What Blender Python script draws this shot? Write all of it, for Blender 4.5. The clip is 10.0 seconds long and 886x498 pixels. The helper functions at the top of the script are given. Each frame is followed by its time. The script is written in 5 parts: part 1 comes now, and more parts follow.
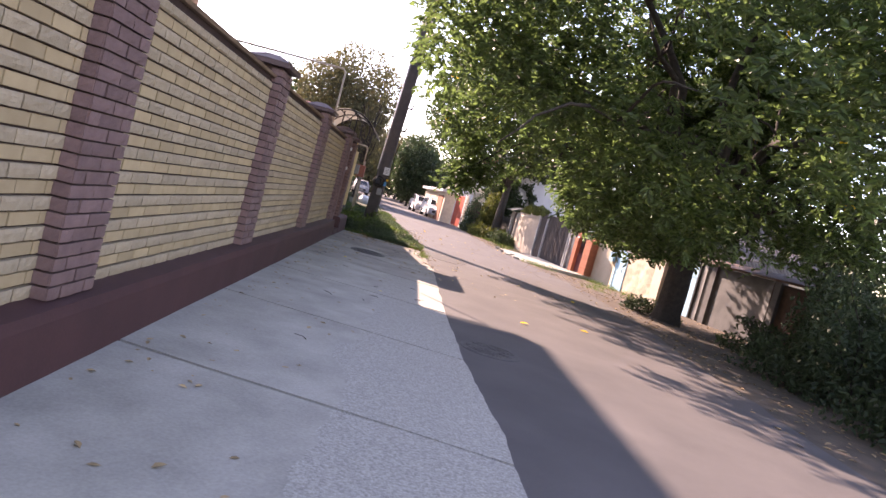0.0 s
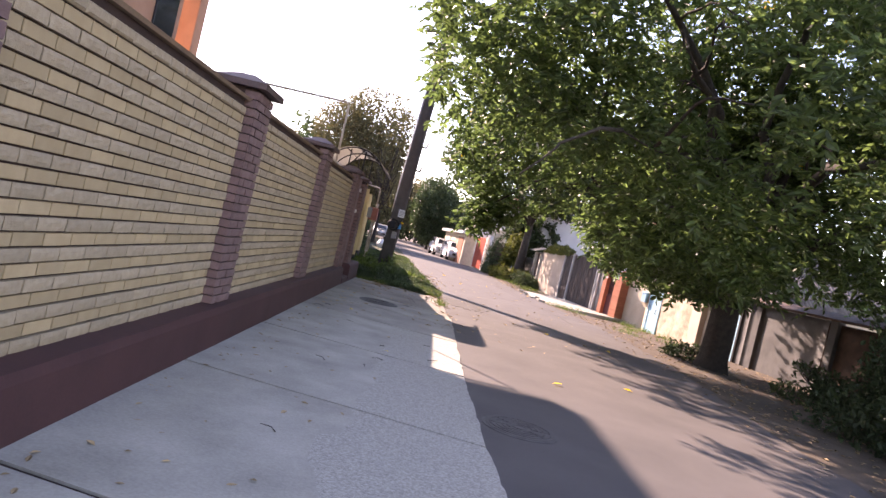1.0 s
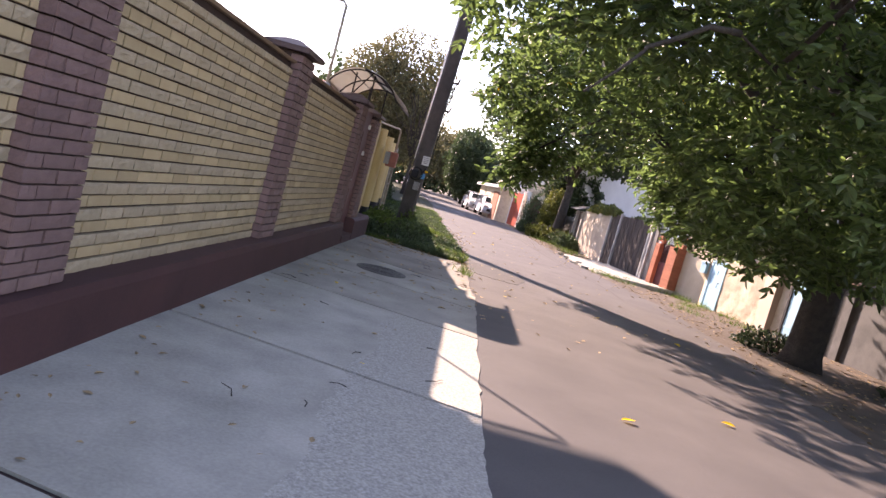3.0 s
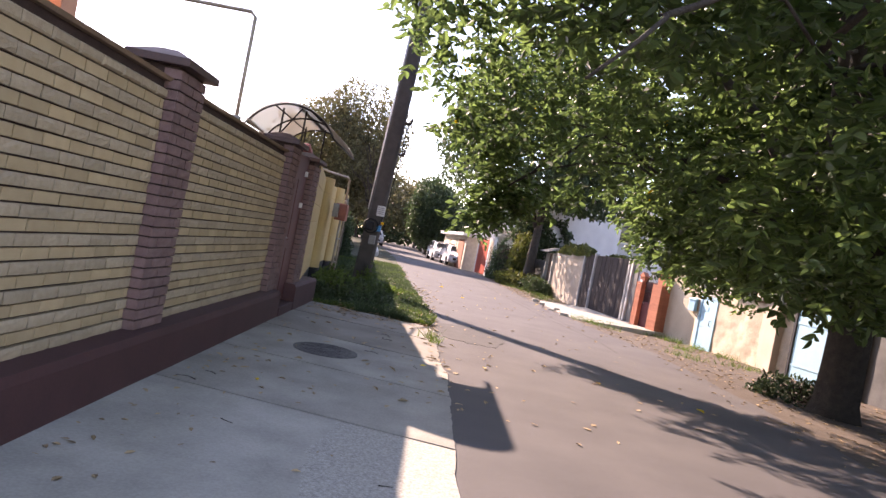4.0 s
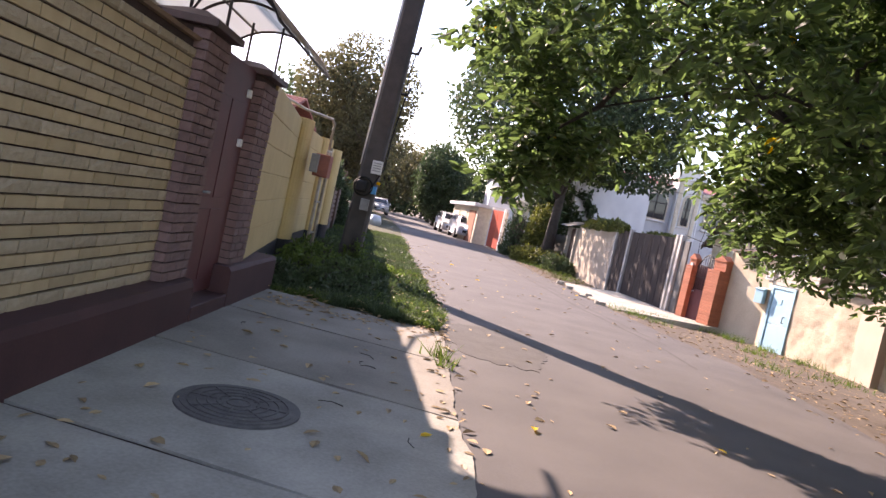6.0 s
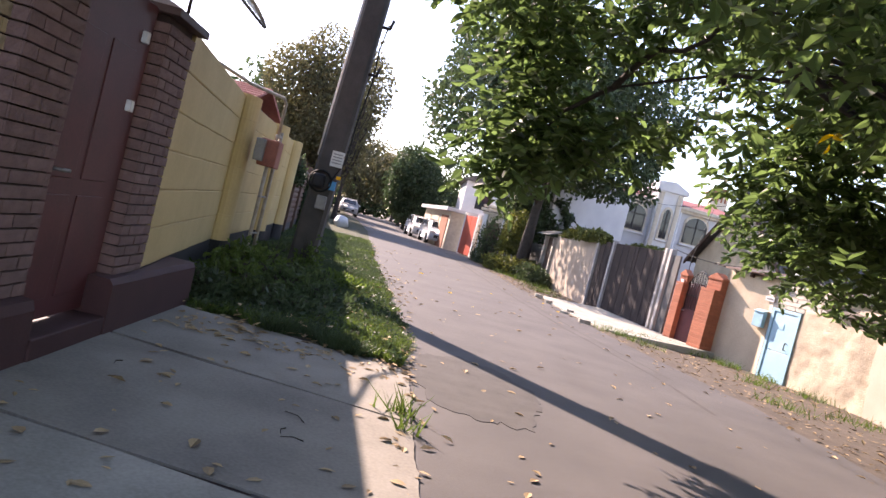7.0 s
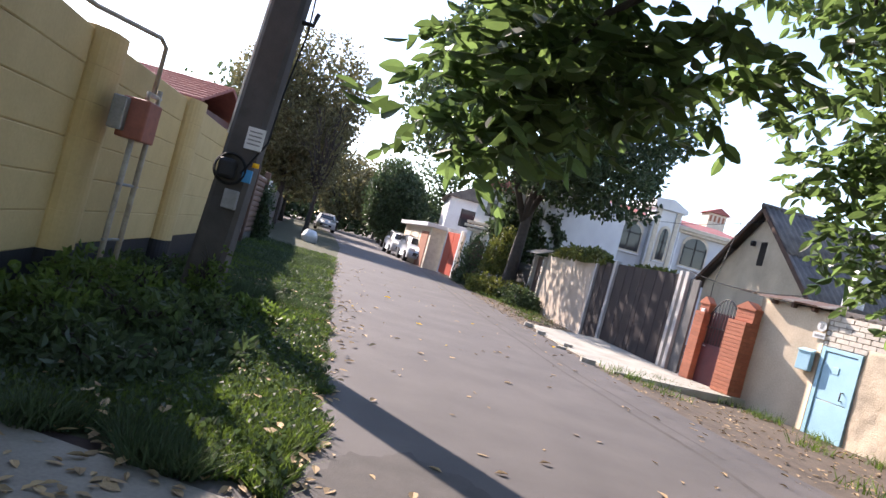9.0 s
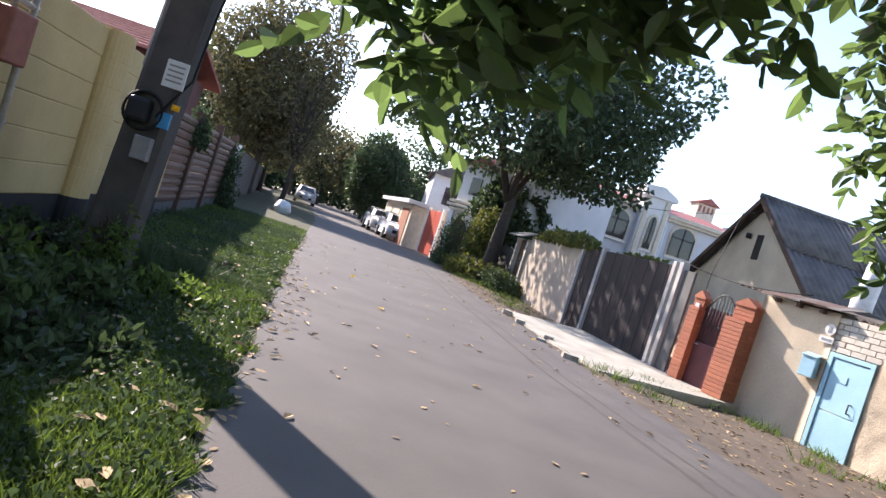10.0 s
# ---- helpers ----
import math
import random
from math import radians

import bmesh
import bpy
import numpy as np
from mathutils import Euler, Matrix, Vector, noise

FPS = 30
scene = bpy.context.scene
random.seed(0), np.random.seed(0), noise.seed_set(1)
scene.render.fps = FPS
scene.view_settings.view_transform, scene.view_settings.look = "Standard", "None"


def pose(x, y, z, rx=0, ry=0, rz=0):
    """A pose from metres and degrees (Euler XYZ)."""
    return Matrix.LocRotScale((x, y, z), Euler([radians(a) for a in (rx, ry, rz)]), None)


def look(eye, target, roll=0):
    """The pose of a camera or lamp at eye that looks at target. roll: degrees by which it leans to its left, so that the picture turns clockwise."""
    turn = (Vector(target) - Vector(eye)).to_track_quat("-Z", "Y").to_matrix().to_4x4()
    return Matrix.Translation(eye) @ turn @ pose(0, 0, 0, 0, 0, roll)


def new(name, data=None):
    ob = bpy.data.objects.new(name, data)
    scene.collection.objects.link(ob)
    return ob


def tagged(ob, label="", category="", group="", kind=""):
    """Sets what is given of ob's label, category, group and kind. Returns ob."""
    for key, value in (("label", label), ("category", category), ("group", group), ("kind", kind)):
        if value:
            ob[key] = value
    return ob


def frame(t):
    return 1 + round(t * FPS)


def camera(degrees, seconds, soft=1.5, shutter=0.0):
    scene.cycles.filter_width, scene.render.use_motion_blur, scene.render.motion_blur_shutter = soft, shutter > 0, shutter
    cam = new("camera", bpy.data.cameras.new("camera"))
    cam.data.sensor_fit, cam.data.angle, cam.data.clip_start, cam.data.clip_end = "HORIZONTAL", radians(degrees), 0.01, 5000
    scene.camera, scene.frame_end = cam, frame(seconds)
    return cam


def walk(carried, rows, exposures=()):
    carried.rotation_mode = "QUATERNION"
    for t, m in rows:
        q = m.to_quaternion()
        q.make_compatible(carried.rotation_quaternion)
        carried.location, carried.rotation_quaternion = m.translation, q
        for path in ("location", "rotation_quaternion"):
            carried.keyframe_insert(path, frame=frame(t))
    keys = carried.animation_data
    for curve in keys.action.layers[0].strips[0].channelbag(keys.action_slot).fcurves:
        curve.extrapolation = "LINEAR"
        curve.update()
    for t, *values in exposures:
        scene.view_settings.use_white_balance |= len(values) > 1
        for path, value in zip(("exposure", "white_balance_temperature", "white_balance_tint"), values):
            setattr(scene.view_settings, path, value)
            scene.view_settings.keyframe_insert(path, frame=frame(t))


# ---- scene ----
cam = camera(65.4, 10.0)
PATH = [
    (0, (-0.141, -4.073, 1.394), (-0.019, -2.081, 1.265), 15.1),
    (0.5, (-0.029, -3.402, 1.415), (0.072, -1.407, 1.33), 12.6),
    (1, (-0.007, -2.709, 1.418), (0.023, -0.71, 1.392), 13.4),
    (1.5, (0.079, -2.003, 1.403), (0.033, -0.004, 1.336), 14.0),
    (2, (0.077, -1.299, 1.406), (0.017, 0.698, 1.304), 16.7),
    (2.5, (0.136, -0.605, 1.412), (0.131, 1.39, 1.267), 15.8),
    (2.7, (0.171, -0.288, 1.419), (0.139, 1.702, 1.225), 15.5),
    (3.8, (0.212, 2.022, 1.443), (0.234, 4.021, 1.395), 13.0),
    (4, (0.23, 2.325, 1.441), (0.253, 4.325, 1.425), 11.1),
    (4.5, (0.144, 3.075, 1.424), (0.081, 5.074, 1.435), 13.6),
    (5, (0.153, 3.799, 1.39), (0.084, 5.798, 1.373), 12.8),
    (5.5, (0.125, 5.064, 1.381), (0.077, 7.062, 1.3), 13.3),
    (5.7, (0.145, 5.477, 1.376), (0.127, 7.474, 1.281), 13.1),
    (6.8, (0.18, 7.558, 1.315), (0.275, 9.554, 1.217), 13.5),
    (7, (0.184, 7.865, 1.341), (0.286, 9.862, 1.273), 14.5),
    (7.5, (0.277, 8.576, 1.327), (0.416, 10.57, 1.262), 12.3),
    (8, (0.315, 9.27, 1.3), (0.463, 11.264, 1.272), 14.4),
    (8.5, (0.493, 10.221, 1.322), (0.62, 12.217, 1.299), 13.5),
    (9, (0.605, 10.905, 1.305), (0.735, 12.901, 1.302), 15.3),
    (9.5, (0.782, 11.575, 1.315), (0.948, 13.568, 1.295), 14.5),
    (10, (0.914, 12.248, 1.315), (1.104, 14.239, 1.269), 17.9),
]
walk(cam, [(t, look(eye, target, roll)) for t, eye, target, roll in PATH], exposures=[(0.0, 2.3, 7950, 37), (4.0, 2.2, 7650, 33), (7.0, 2.1, 7350, 29), (10.0, 1.84, 6700, 19)])

# ---- daylight: low sun ahead on the left ----
SUN = Vector((-0.97, 1.36, 1.0)).normalized()
world = bpy.data.worlds.new("world")
scene.world = world
world.use_nodes = True
wn = world.node_tree.nodes
sky = wn.new("ShaderNodeTexSky")
sky.sky_type = "NISHITA"
sky.sun_disc = False
sky.sun_elevation = math.asin(SUN.z)
sky.sun_rotation = math.atan2(SUN.x, SUN.y)
sky.air_density, sky.dust_density, sky.ozone_density = 1.0, 0.3, 1.8
wn["Background"].inputs[1].default_value = 0.126
world.node_tree.links.new(sky.outputs[0], wn["Background"].inputs[0])
sun = new("sun", bpy.data.lights.new("sun", "SUN"))
sun.data.energy, sun.data.angle, sun.data.color = 3.5, radians(0.6), (1.0, 0.93, 0.84)
sun.matrix_world = look(SUN * 40, (0, 0, 0))


# ---- materials ----
def mat(name, base, second=None, rough=0.8, scale=6.0, fine=60.0, bump=0.3, contrast=0.5, island=0.0,
        metal=0.0, depth=0.01, random_tint=0.0, translucent=0.0):
    """A surface with broad mottling between two colours, fine grain and relief; tint may vary from piece to piece."""
    m = bpy.data.materials.new(name)
    m.use_nodes = True
    n, li = m.node_tree.nodes, m.node_tree.links
    b = n["Principled BSDF"]
    second = second or tuple(c * 0.7 for c in base)
    geo = n.new("ShaderNodeTexCoord")
    pos = n.new("ShaderNodeNewGeometry")
    big = n.new("ShaderNodeTexNoise")
    big.inputs["Scale"].default_value, big.inputs["Detail"].default_value = scale, 6
    small = n.new("ShaderNodeTexNoise")
    small.inputs["Scale"].default_value, small.inputs["Detail"].default_value = fine, 4
    for t in (big, small):
        li.new(pos.outputs["Position"], t.inputs["Vector"])
    ramp = n.new("ShaderNodeValToRGB")
    ramp.color_ramp.elements[0].position = 0.5 - 0.5 * (1 - contrast) * 0.6
    ramp.color_ramp.elements[1].position = 0.5 + 0.5 * (1 - contrast) * 0.6
    ramp.color_ramp.elements[0].color = (*second, 1)
    ramp.color_ramp.elements[1].color = (*base, 1)
    mixv = n.new("ShaderNodeMath")
    mixv.operation = "MULTIPLY_ADD"
    mixv.inputs[1].default_value = 0.35
    half = n.new("ShaderNodeMath")
    half.operation = "MULTIPLY"
    half.inputs[1].default_value = 0.68
    li.new(big.outputs[0], half.inputs[0])
    li.new(small.outputs[0], mixv.inputs[0])
    li.new(half.outputs[0], mixv.inputs[2])
    li.new(mixv.outputs[0], ramp.inputs[0])
    colour = ramp.outputs[0]
    if random_tint or island:
        hsv = n.new("ShaderNodeHueSaturation")
        rnd = n.new("ShaderNodeMapRange")
        amount = random_tint or island
        rnd.inputs[3].default_value, rnd.inputs[4].default_value = 1 - amount, 1 + amount
        if island:
            li.new(pos.outputs["Random Per Island"], rnd.inputs[0])
        else:
            info = n.new("ShaderNodeObjectInfo")
            li.new(info.outputs["Random"], rnd.inputs[0])
        li.new(rnd.outputs[0], hsv.inputs["Value"])
        li.new(colour, hsv.inputs["Color"])
        colour = hsv.outputs[0]
    li.new(colour, b.inputs["Base Color"])
    b.inputs["Roughness"].default_value, b.inputs["Metallic"].default_value = rough, metal
    b.inputs["Specular IOR Level"].default_value = 0.35
    if bump:
        bp = n.new("ShaderNodeBump")
        bp.inputs["Strength"].default_value, bp.inputs["Distance"].default_value = bump, depth
        li.new(mixv.outputs[0], bp.inputs["Height"])
        li.new(bp.outputs[0], b.inputs["Normal"])
    if translucent:
        tr = n.new("ShaderNodeBsdfTranslucent")
        mx = n.new("ShaderNodeMixShader")
        mx.inputs[0].default_value = translucent
        bright = n.new("ShaderNodeHueSaturation")
        bright.inputs["Value"].default_value, bright.inputs["Saturation"].default_value = 2.5, 1.12
        bright.inputs["Hue"].default_value = 0.485
        li.new(colour, bright.inputs["Color"])
        li.new(bright.outputs[0], tr.inputs["Color"])
        li.new(b.outputs[0], mx.inputs[1])
        li.new(tr.outputs[0], mx.inputs[2])
        li.new(mx.outputs[0], n["Material Output"].inputs["Surface"])
    return m


M = {
    "asphalt": mat("asphalt", (0.122, 0.109, 0.102), (0.068, 0.062, 0.059), 0.85, 1.1, 110, 1.0, 0.25, depth=0.006),
    "patch": mat("asphalt_patch", (0.098, 0.088, 0.08), (0.055, 0.05, 0.046), 0.9, 4, 80, 1.0, 0.2, depth=0.008),
    "concrete": mat("concrete", (0.46, 0.435, 0.37), (0.25, 0.235, 0.198), 0.85, 1.9, 60, 0.6, 0.3, depth=0.005),
    "concrete_mid": mat("concrete_mid", (0.40, 0.372, 0.315), (0.2, 0.185, 0.155), 0.85, 1.7, 55, 0.65, 0.3, depth=0.005),
    "concrete_dark": mat("concrete_dark", (0.31, 0.28, 0.235), (0.165, 0.147, 0.122), 0.9, 1.6, 50, 0.7, 0.3, depth=0.006),
    "aggregate": mat("aggregate", (0.47, 0.445, 0.385), (0.235, 0.22, 0.185), 0.9, 60, 190, 0.6, 0.5, depth=0.005),
    "dirt": mat("dirt", (0.14, 0.108, 0.08), (0.068, 0.053, 0.04), 0.95, 3, 60, 0.8, 0.3, depth=0.02),
    "soil": mat("soil", (0.07, 0.07, 0.035), (0.04, 0.045, 0.02), 0.95, 3, 60, 0.8, 0.3, depth=0.02),
    "brick_smooth": mat("brick_smooth", (0.435, 0.335, 0.2), (0.345, 0.255, 0.143), 0.75, 9, 150, 0.15, 0.2, random_tint=0.13, depth=0.003),
    "brick_split": mat("brick_split", (0.42, 0.34, 0.235), (0.305, 0.238, 0.155), 0.9, 25, 110, 0.8, 0.2, random_tint=0.1, depth=0.012),
    "brick_smooth_far": mat("brick_smooth_joined", (0.435, 0.335, 0.2), (0.345, 0.255, 0.143), 0.75, 9, 150, 0.15, 0.2, island=0.1, depth=0.003),
    "brick_split_far": mat("brick_split_joined", (0.42, 0.34, 0.235), (0.305, 0.238, 0.155), 0.9, 25, 110, 0.8, 0.2, island=0.1, depth=0.012),
    "brick_brown": mat("brick_brown", (0.21, 0.132, 0.122), (0.135, 0.083, 0.078), 0.85, 12, 120, 0.5, 0.2, random_tint=0.14, depth=0.006),
    "mortar_dark": mat("mortar_dark", (0.055, 0.035, 0.03), (0.035, 0.022, 0.02), 0.95, 8, 80, 0.3),
    "plinth": mat("plinth_paint", (0.08, 0.033, 0.032), (0.048, 0.021, 0.022), 0.7, 2.5, 60, 0.35, 0.25, depth=0.006),
    "cap": mat("cap_metal", (0.10, 0.06, 0.055), (0.065, 0.042, 0.04), 0.55, 6, 60, 0.1),
    "coping": mat("coping", (0.25, 0.17, 0.11), (0.16, 0.11, 0.075), 0.8, 6, 60, 0.2),
    "yellow": mat("yellow_paint", (0.58, 0.43, 0.2), (0.46, 0.335, 0.15), 0.75, 2.2, 30, 0.35, 0.3, depth=0.01),
    "black_paint": mat("black_paint", (0.02, 0.02, 0.024), (0.012, 0.012, 0.014), 0.6, 4, 60, 0.3),
    "red_door": mat("red_metal", (0.115, 0.032, 0.034), (0.075, 0.024, 0.027), 0.45, 3, 50, 0.1),
    "pole": mat("pole_concrete", (0.10, 0.09, 0.083), (0.05, 0.046, 0.044), 0.9, 5, 70, 0.5, 0.2, depth=0.006),
    "grey_metal": mat("grey_metal", (0.30, 0.30, 0.30), (0.2, 0.2, 0.2), 0.5, 8, 60, 0.1, metal=0.4),
    "pipe": mat("pipe_paint", (0.42, 0.38, 0.31), (0.25, 0.2, 0.16), 0.55, 9, 60, 0.15),
    "dark_metal": mat("dark_metal", (0.028, 0.024, 0.024), (0.018, 0.016, 0.016), 0.5, 6, 60, 0.1),
    "gate_brown": mat("gate_brown", (0.024, 0.0145, 0.0145), (0.016, 0.01, 0.0105), 0.7, 2.5, 40, 0.1),
    "grey_post": mat("grey_post", (0.40, 0.38, 0.36), (0.28, 0.27, 0.26), 0.85, 4, 50, 0.3),
    "grey_wall": mat("grey_wall", (0.12, 0.116, 0.112), (0.075, 0.073, 0.071), 0.85, 3, 50, 0.3),
    "beige": mat("beige_plaster", (0.63, 0.52, 0.385), (0.40, 0.315, 0.225), 0.9, 1.3, 40, 0.5, 0.3, depth=0.01),
    "beige_dull": mat("beige_dull", (0.44, 0.36, 0.29), (0.34, 0.28, 0.22), 0.9, 1.8, 40, 0.4, 0.3),
    "orange_brick": mat("orange_brick", (0.46, 0.165, 0.09), (0.34, 0.115, 0.065), 0.75, 14, 120, 0.3, 0.25, random_tint=0.12),
    "orange_dark": mat("orange_mortar", (0.35, 0.15, 0.09), (0.26, 0.11, 0.07), 0.9, 9, 80, 0.3),
    "blue": mat("blue_paint", (0.34, 0.56, 0.66), (0.27, 0.46, 0.56), 0.55, 3, 40, 0.15, 0.3),
    "stone": mat("rough_stone", (0.60, 0.50, 0.375), (0.37, 0.295, 0.21), 0.95, 4, 40, 1.0, 0.3, random_tint=0.05, depth=0.02),
    "white_brick": mat("white_brick", (0.58, 0.53, 0.46), (0.42, 0.38, 0.32), 0.9, 14, 90, 0.6, 0.3, random_tint=0.1),
    "white": mat("white_plaster", (0.74, 0.73, 0.72), (0.62, 0.61, 0.60), 0.85, 1.5, 40, 0.2),
    "house_grey": mat("house_plaster", (0.56, 0.56, 0.57), (0.47, 0.47, 0.49), 0.9, 1.2, 40, 0.2),
    "cream": mat("cream_trim", (0.66, 0.58, 0.46), (0.52, 0.44, 0.34), 0.85, 6, 40, 0.3),
    "tile_red": mat("roof_tile", (0.34, 0.115, 0.095), (0.24, 0.08, 0.07), 0.75, 5, 50, 0.3),
    "slate": mat("asbestos_sheet", (0.17, 0.147, 0.128), (0.085, 0.074, 0.066), 0.9, 2.5, 40, 0.4),
    "wood_dark": mat("dark_wood", (0.12, 0.07, 0.05), (0.07, 0.042, 0.032), 0.8, 5, 60, 0.3),
    "glass": mat("window_glass", (0.03, 0.035, 0.04), (0.02, 0.024, 0.03), 0.06, 2, 10, 0.0),
    "bark": mat("bark", (0.07, 0.058, 0.048), (0.027, 0.023, 0.02), 0.95, 9, 45, 1.0, 0.2, depth=0.04),
    "leaf": mat("walnut_leaf", (0.066, 0.103, 0.036), (0.038, 0.064, 0.025), 0.4, 1.2, 30, 0.1, 0.2, island=0.5, translucent=0.5),
    "leaf_dark": mat("dark_leaf", (0.052, 0.08, 0.036), (0.03, 0.05, 0.023), 0.55, 1.0, 30, 0.1, 0.2, island=0.35, translucent=0.22),
    "leaf_olive": mat("olive_leaf", (0.10, 0.095, 0.045), (0.055, 0.058, 0.028), 0.6, 1.0, 30, 0.1, 0.2, island=0.4, translucent=0.3),
    "leaf_yellow": mat("yellow_leaf", (0.62, 0.45, 0.03), (0.48, 0.34, 0.03), 0.5, 8, 30, 0.1, 0.3, island=0.2, translucent=0.4),
    "leaf_dry": mat("dry_leaf", (0.46, 0.33, 0.18), (0.22, 0.145, 0.075), 0.8, 9, 60, 0.2, 0.2, island=0.4),
    "grass": mat("grass", (0.075, 0.118, 0.03), (0.045, 0.075, 0.02), 0.6, 1.0, 30, 0.0, 0.3, island=0.35, translucent=0.35),
    "weed_leaf": mat("weed_leaf", (0.055, 0.085, 0.03), (0.03, 0.05, 0.02), 0.55, 1.5, 30, 0.0, 0.3, island=0.4, translucent=0.3),
    "vine": mat("vine_leaf", (0.095, 0.11, 0.03), (0.06, 0.072, 0.022), 0.6, 1.5, 30, 0.0, 0.3, island=0.4, translucent=0.3),
    "car_white": mat("car_paint", (0.72, 0.74, 0.78), (0.68, 0.70, 0.74), 0.25, 2, 20, 0.0),
    "rubber": mat("rubber", (0.02, 0.02, 0.02), (0.015, 0.015, 0.015), 0.85, 9, 60, 0.2),
    "iron": mat("cast_iron", (0.12, 0.112, 0.106), (0.07, 0.066, 0.063), 0.75, 12, 90, 0.4, metal=0.15),
    "dusty_iron": mat("dusty_iron", (0.125, 0.112, 0.104), (0.085, 0.077, 0.072), 0.85, 9, 90, 0.5),
    "red_paint": mat("red_paint", (0.52, 0.09, 0.05), (0.42, 0.075, 0.045), 0.5, 3, 40, 0.1),
    "gas_red": mat("gas_box_red", (0.36, 0.12, 0.08), (0.25, 0.09, 0.065), 0.6, 9, 50, 0.2),
    "brown_fence": mat("brown_sheet", (0.175, 0.10, 0.075), (0.11, 0.065, 0.05), 0.6, 3, 50, 0.2),
    "foil": mat("foil_white", (0.72, 0.72, 0.72), (0.55, 0.56, 0.58), 0.4, 12, 50, 0.5),
    "sign_white": mat("sign_white", (0.72, 0.72, 0.70), (0.62, 0.62, 0.6), 0.5, 9, 50, 0.0),
    "sign_blue": mat("sign_blue", (0.05, 0.32, 0.60), (0.04, 0.26, 0.52), 0.5, 9, 50, 0.0),
    "orange_house": mat("orange_plaster", (0.5, 0.29, 0.19), (0.4, 0.22, 0.14), 0.9, 2, 40, 0.2),
}
poly = bpy.data.materials.new("polycarbonate")
poly.use_nodes = True
pt = poly.node_tree
pt.nodes["Principled BSDF"].inputs["Base Color"].default_value = (0.5, 0.48, 0.43, 1)
pt.nodes["Principled BSDF"].inputs["Roughness"].default_value = 0.25
milk, through_, m1_, m2_ = (pt.nodes.new(k) for k in ("ShaderNodeBsdfTranslucent", "ShaderNodeBsdfTransparent", "ShaderNodeMixShader", "ShaderNodeMixShader"))
milk.inputs[0].default_value = (0.42, 0.40, 0.35, 1)
m1_.inputs[0].default_value, m2_.inputs[0].default_value = 0.45, 0.08
pt.links.new(pt.nodes["Principled BSDF"].outputs[0], m1_.inputs[1])
pt.links.new(milk.outputs[0], m1_.inputs[2])
pt.links.new(m1_.outputs[0], m2_.inputs[1])
pt.links.new(through_.outputs[0], m2_.inputs[2])
pt.links.new(m2_.outputs[0], pt.nodes["Material Output"].inputs["Surface"])
M["poly"] = poly


# ---- mesh helpers ----
def box(bm, x0, y0, z0, x1, y1, z1, bevel=0.0):
    """A block between two corners, its edges worn by bevel."""
    r = bmesh.ops.create_cube(bm, size=1.0)
    vs = r["verts"]
    for v in vs:
        v.co = Vector(((x0 + x1) / 2 + v.co.x * (x1 - x0), (y0 + y1) / 2 + v.co.y * (y1 - y0), (z0 + z1) / 2 + v.co.z * (z1 - z0)))
    if bevel:
        es = list({e for v in vs for e in v.link_edges})
        bmesh.ops.bevel(bm, geom=es, offset=bevel, segments=2, affect="EDGES", profile=0.5)
    return bm


def tube(bm, pts, r, seg=10, r_end=None, cap=True):
    """A round bar along points, tapering from r to r_end."""
    pts = [Vector(p) for p in pts]
    rings, k = [], len(pts)
    prev = None
    for i, p in enumerate(pts):
        d = (pts[min(i + 1, k - 1)] - pts[max(i - 1, 0)]).normalized()
        side = prev - d * prev.dot(d) if prev else d.orthogonal()
        if side.length < 1e-4:
            side = d.orthogonal()
        side.normalize()
        prev = side
        up = d.cross(side)
        rad = r if r_end is None else r + (r_end - r) * i / (k - 1)
        rings.append([bm.verts.new(p + (side * math.cos(a) + up * math.sin(a)) * rad)
                      for a in (2 * math.pi * j / seg for j in range(seg))])
    for a, b in zip(rings, rings[1:]):
        for j in range(seg):
            f = bm.faces.new((a[j], a[(j + 1) % seg], b[(j + 1) % seg], b[j]))
            f.smooth = True
    if cap:
        bm.faces.new(rings[0][::-1])
        bm.faces.new(rings[-1])
    return bm


def prism(bm, outline, lo, hi, axis="x"):
    """An outline of (a, b) pairs pushed along an axis from lo to hi."""
    put = {"x": lambda a, b, c: (c, a, b), "y": lambda a, b, c: (a, c, b), "z": lambda a, b, c: (a, b, c)}[axis]
    one = [bm.verts.new(put(a, b, lo)) for a, b in outline]
    two = [bm.verts.new(put(a, b, hi)) for a, b in outline]
    n = len(outline)
    bm.faces.new(one[::-1])
    bm.faces.new(two)
    for i in range(n):
        bm.faces.new((one[i], one[(i + 1) % n], two[(i + 1) % n], two[i]))
    bmesh.ops.recalc_face_normals(bm, faces=bm.faces)
    return bm


def part(name, bm, material, parent=None, label="", m=None):
    """Links a bmesh as one mesh object under a thing or a part."""
    me = bpy.data.meshes.new(name)
    bm.to_mesh(me)
    bm.free()
    me.materials.append(M[material])
    ob = new(name, me)
    if parent is not None:
        ob.parent = parent
    if m is not None:
        ob.matrix_basis = m
    if label:
        tagged(ob, label)
    return ob


def thing(name, at, label, category, group="", kind="", turn=0.0):
    """An empty at a thing's base, which carries its parts."""
    ob = new(name)
    ob.empty_display_size = 0.2
    ob.matrix_basis = pose(*at, 0, 0, turn)
    return tagged(ob, label, category, group, kind)


def B():
    return bmesh.new()


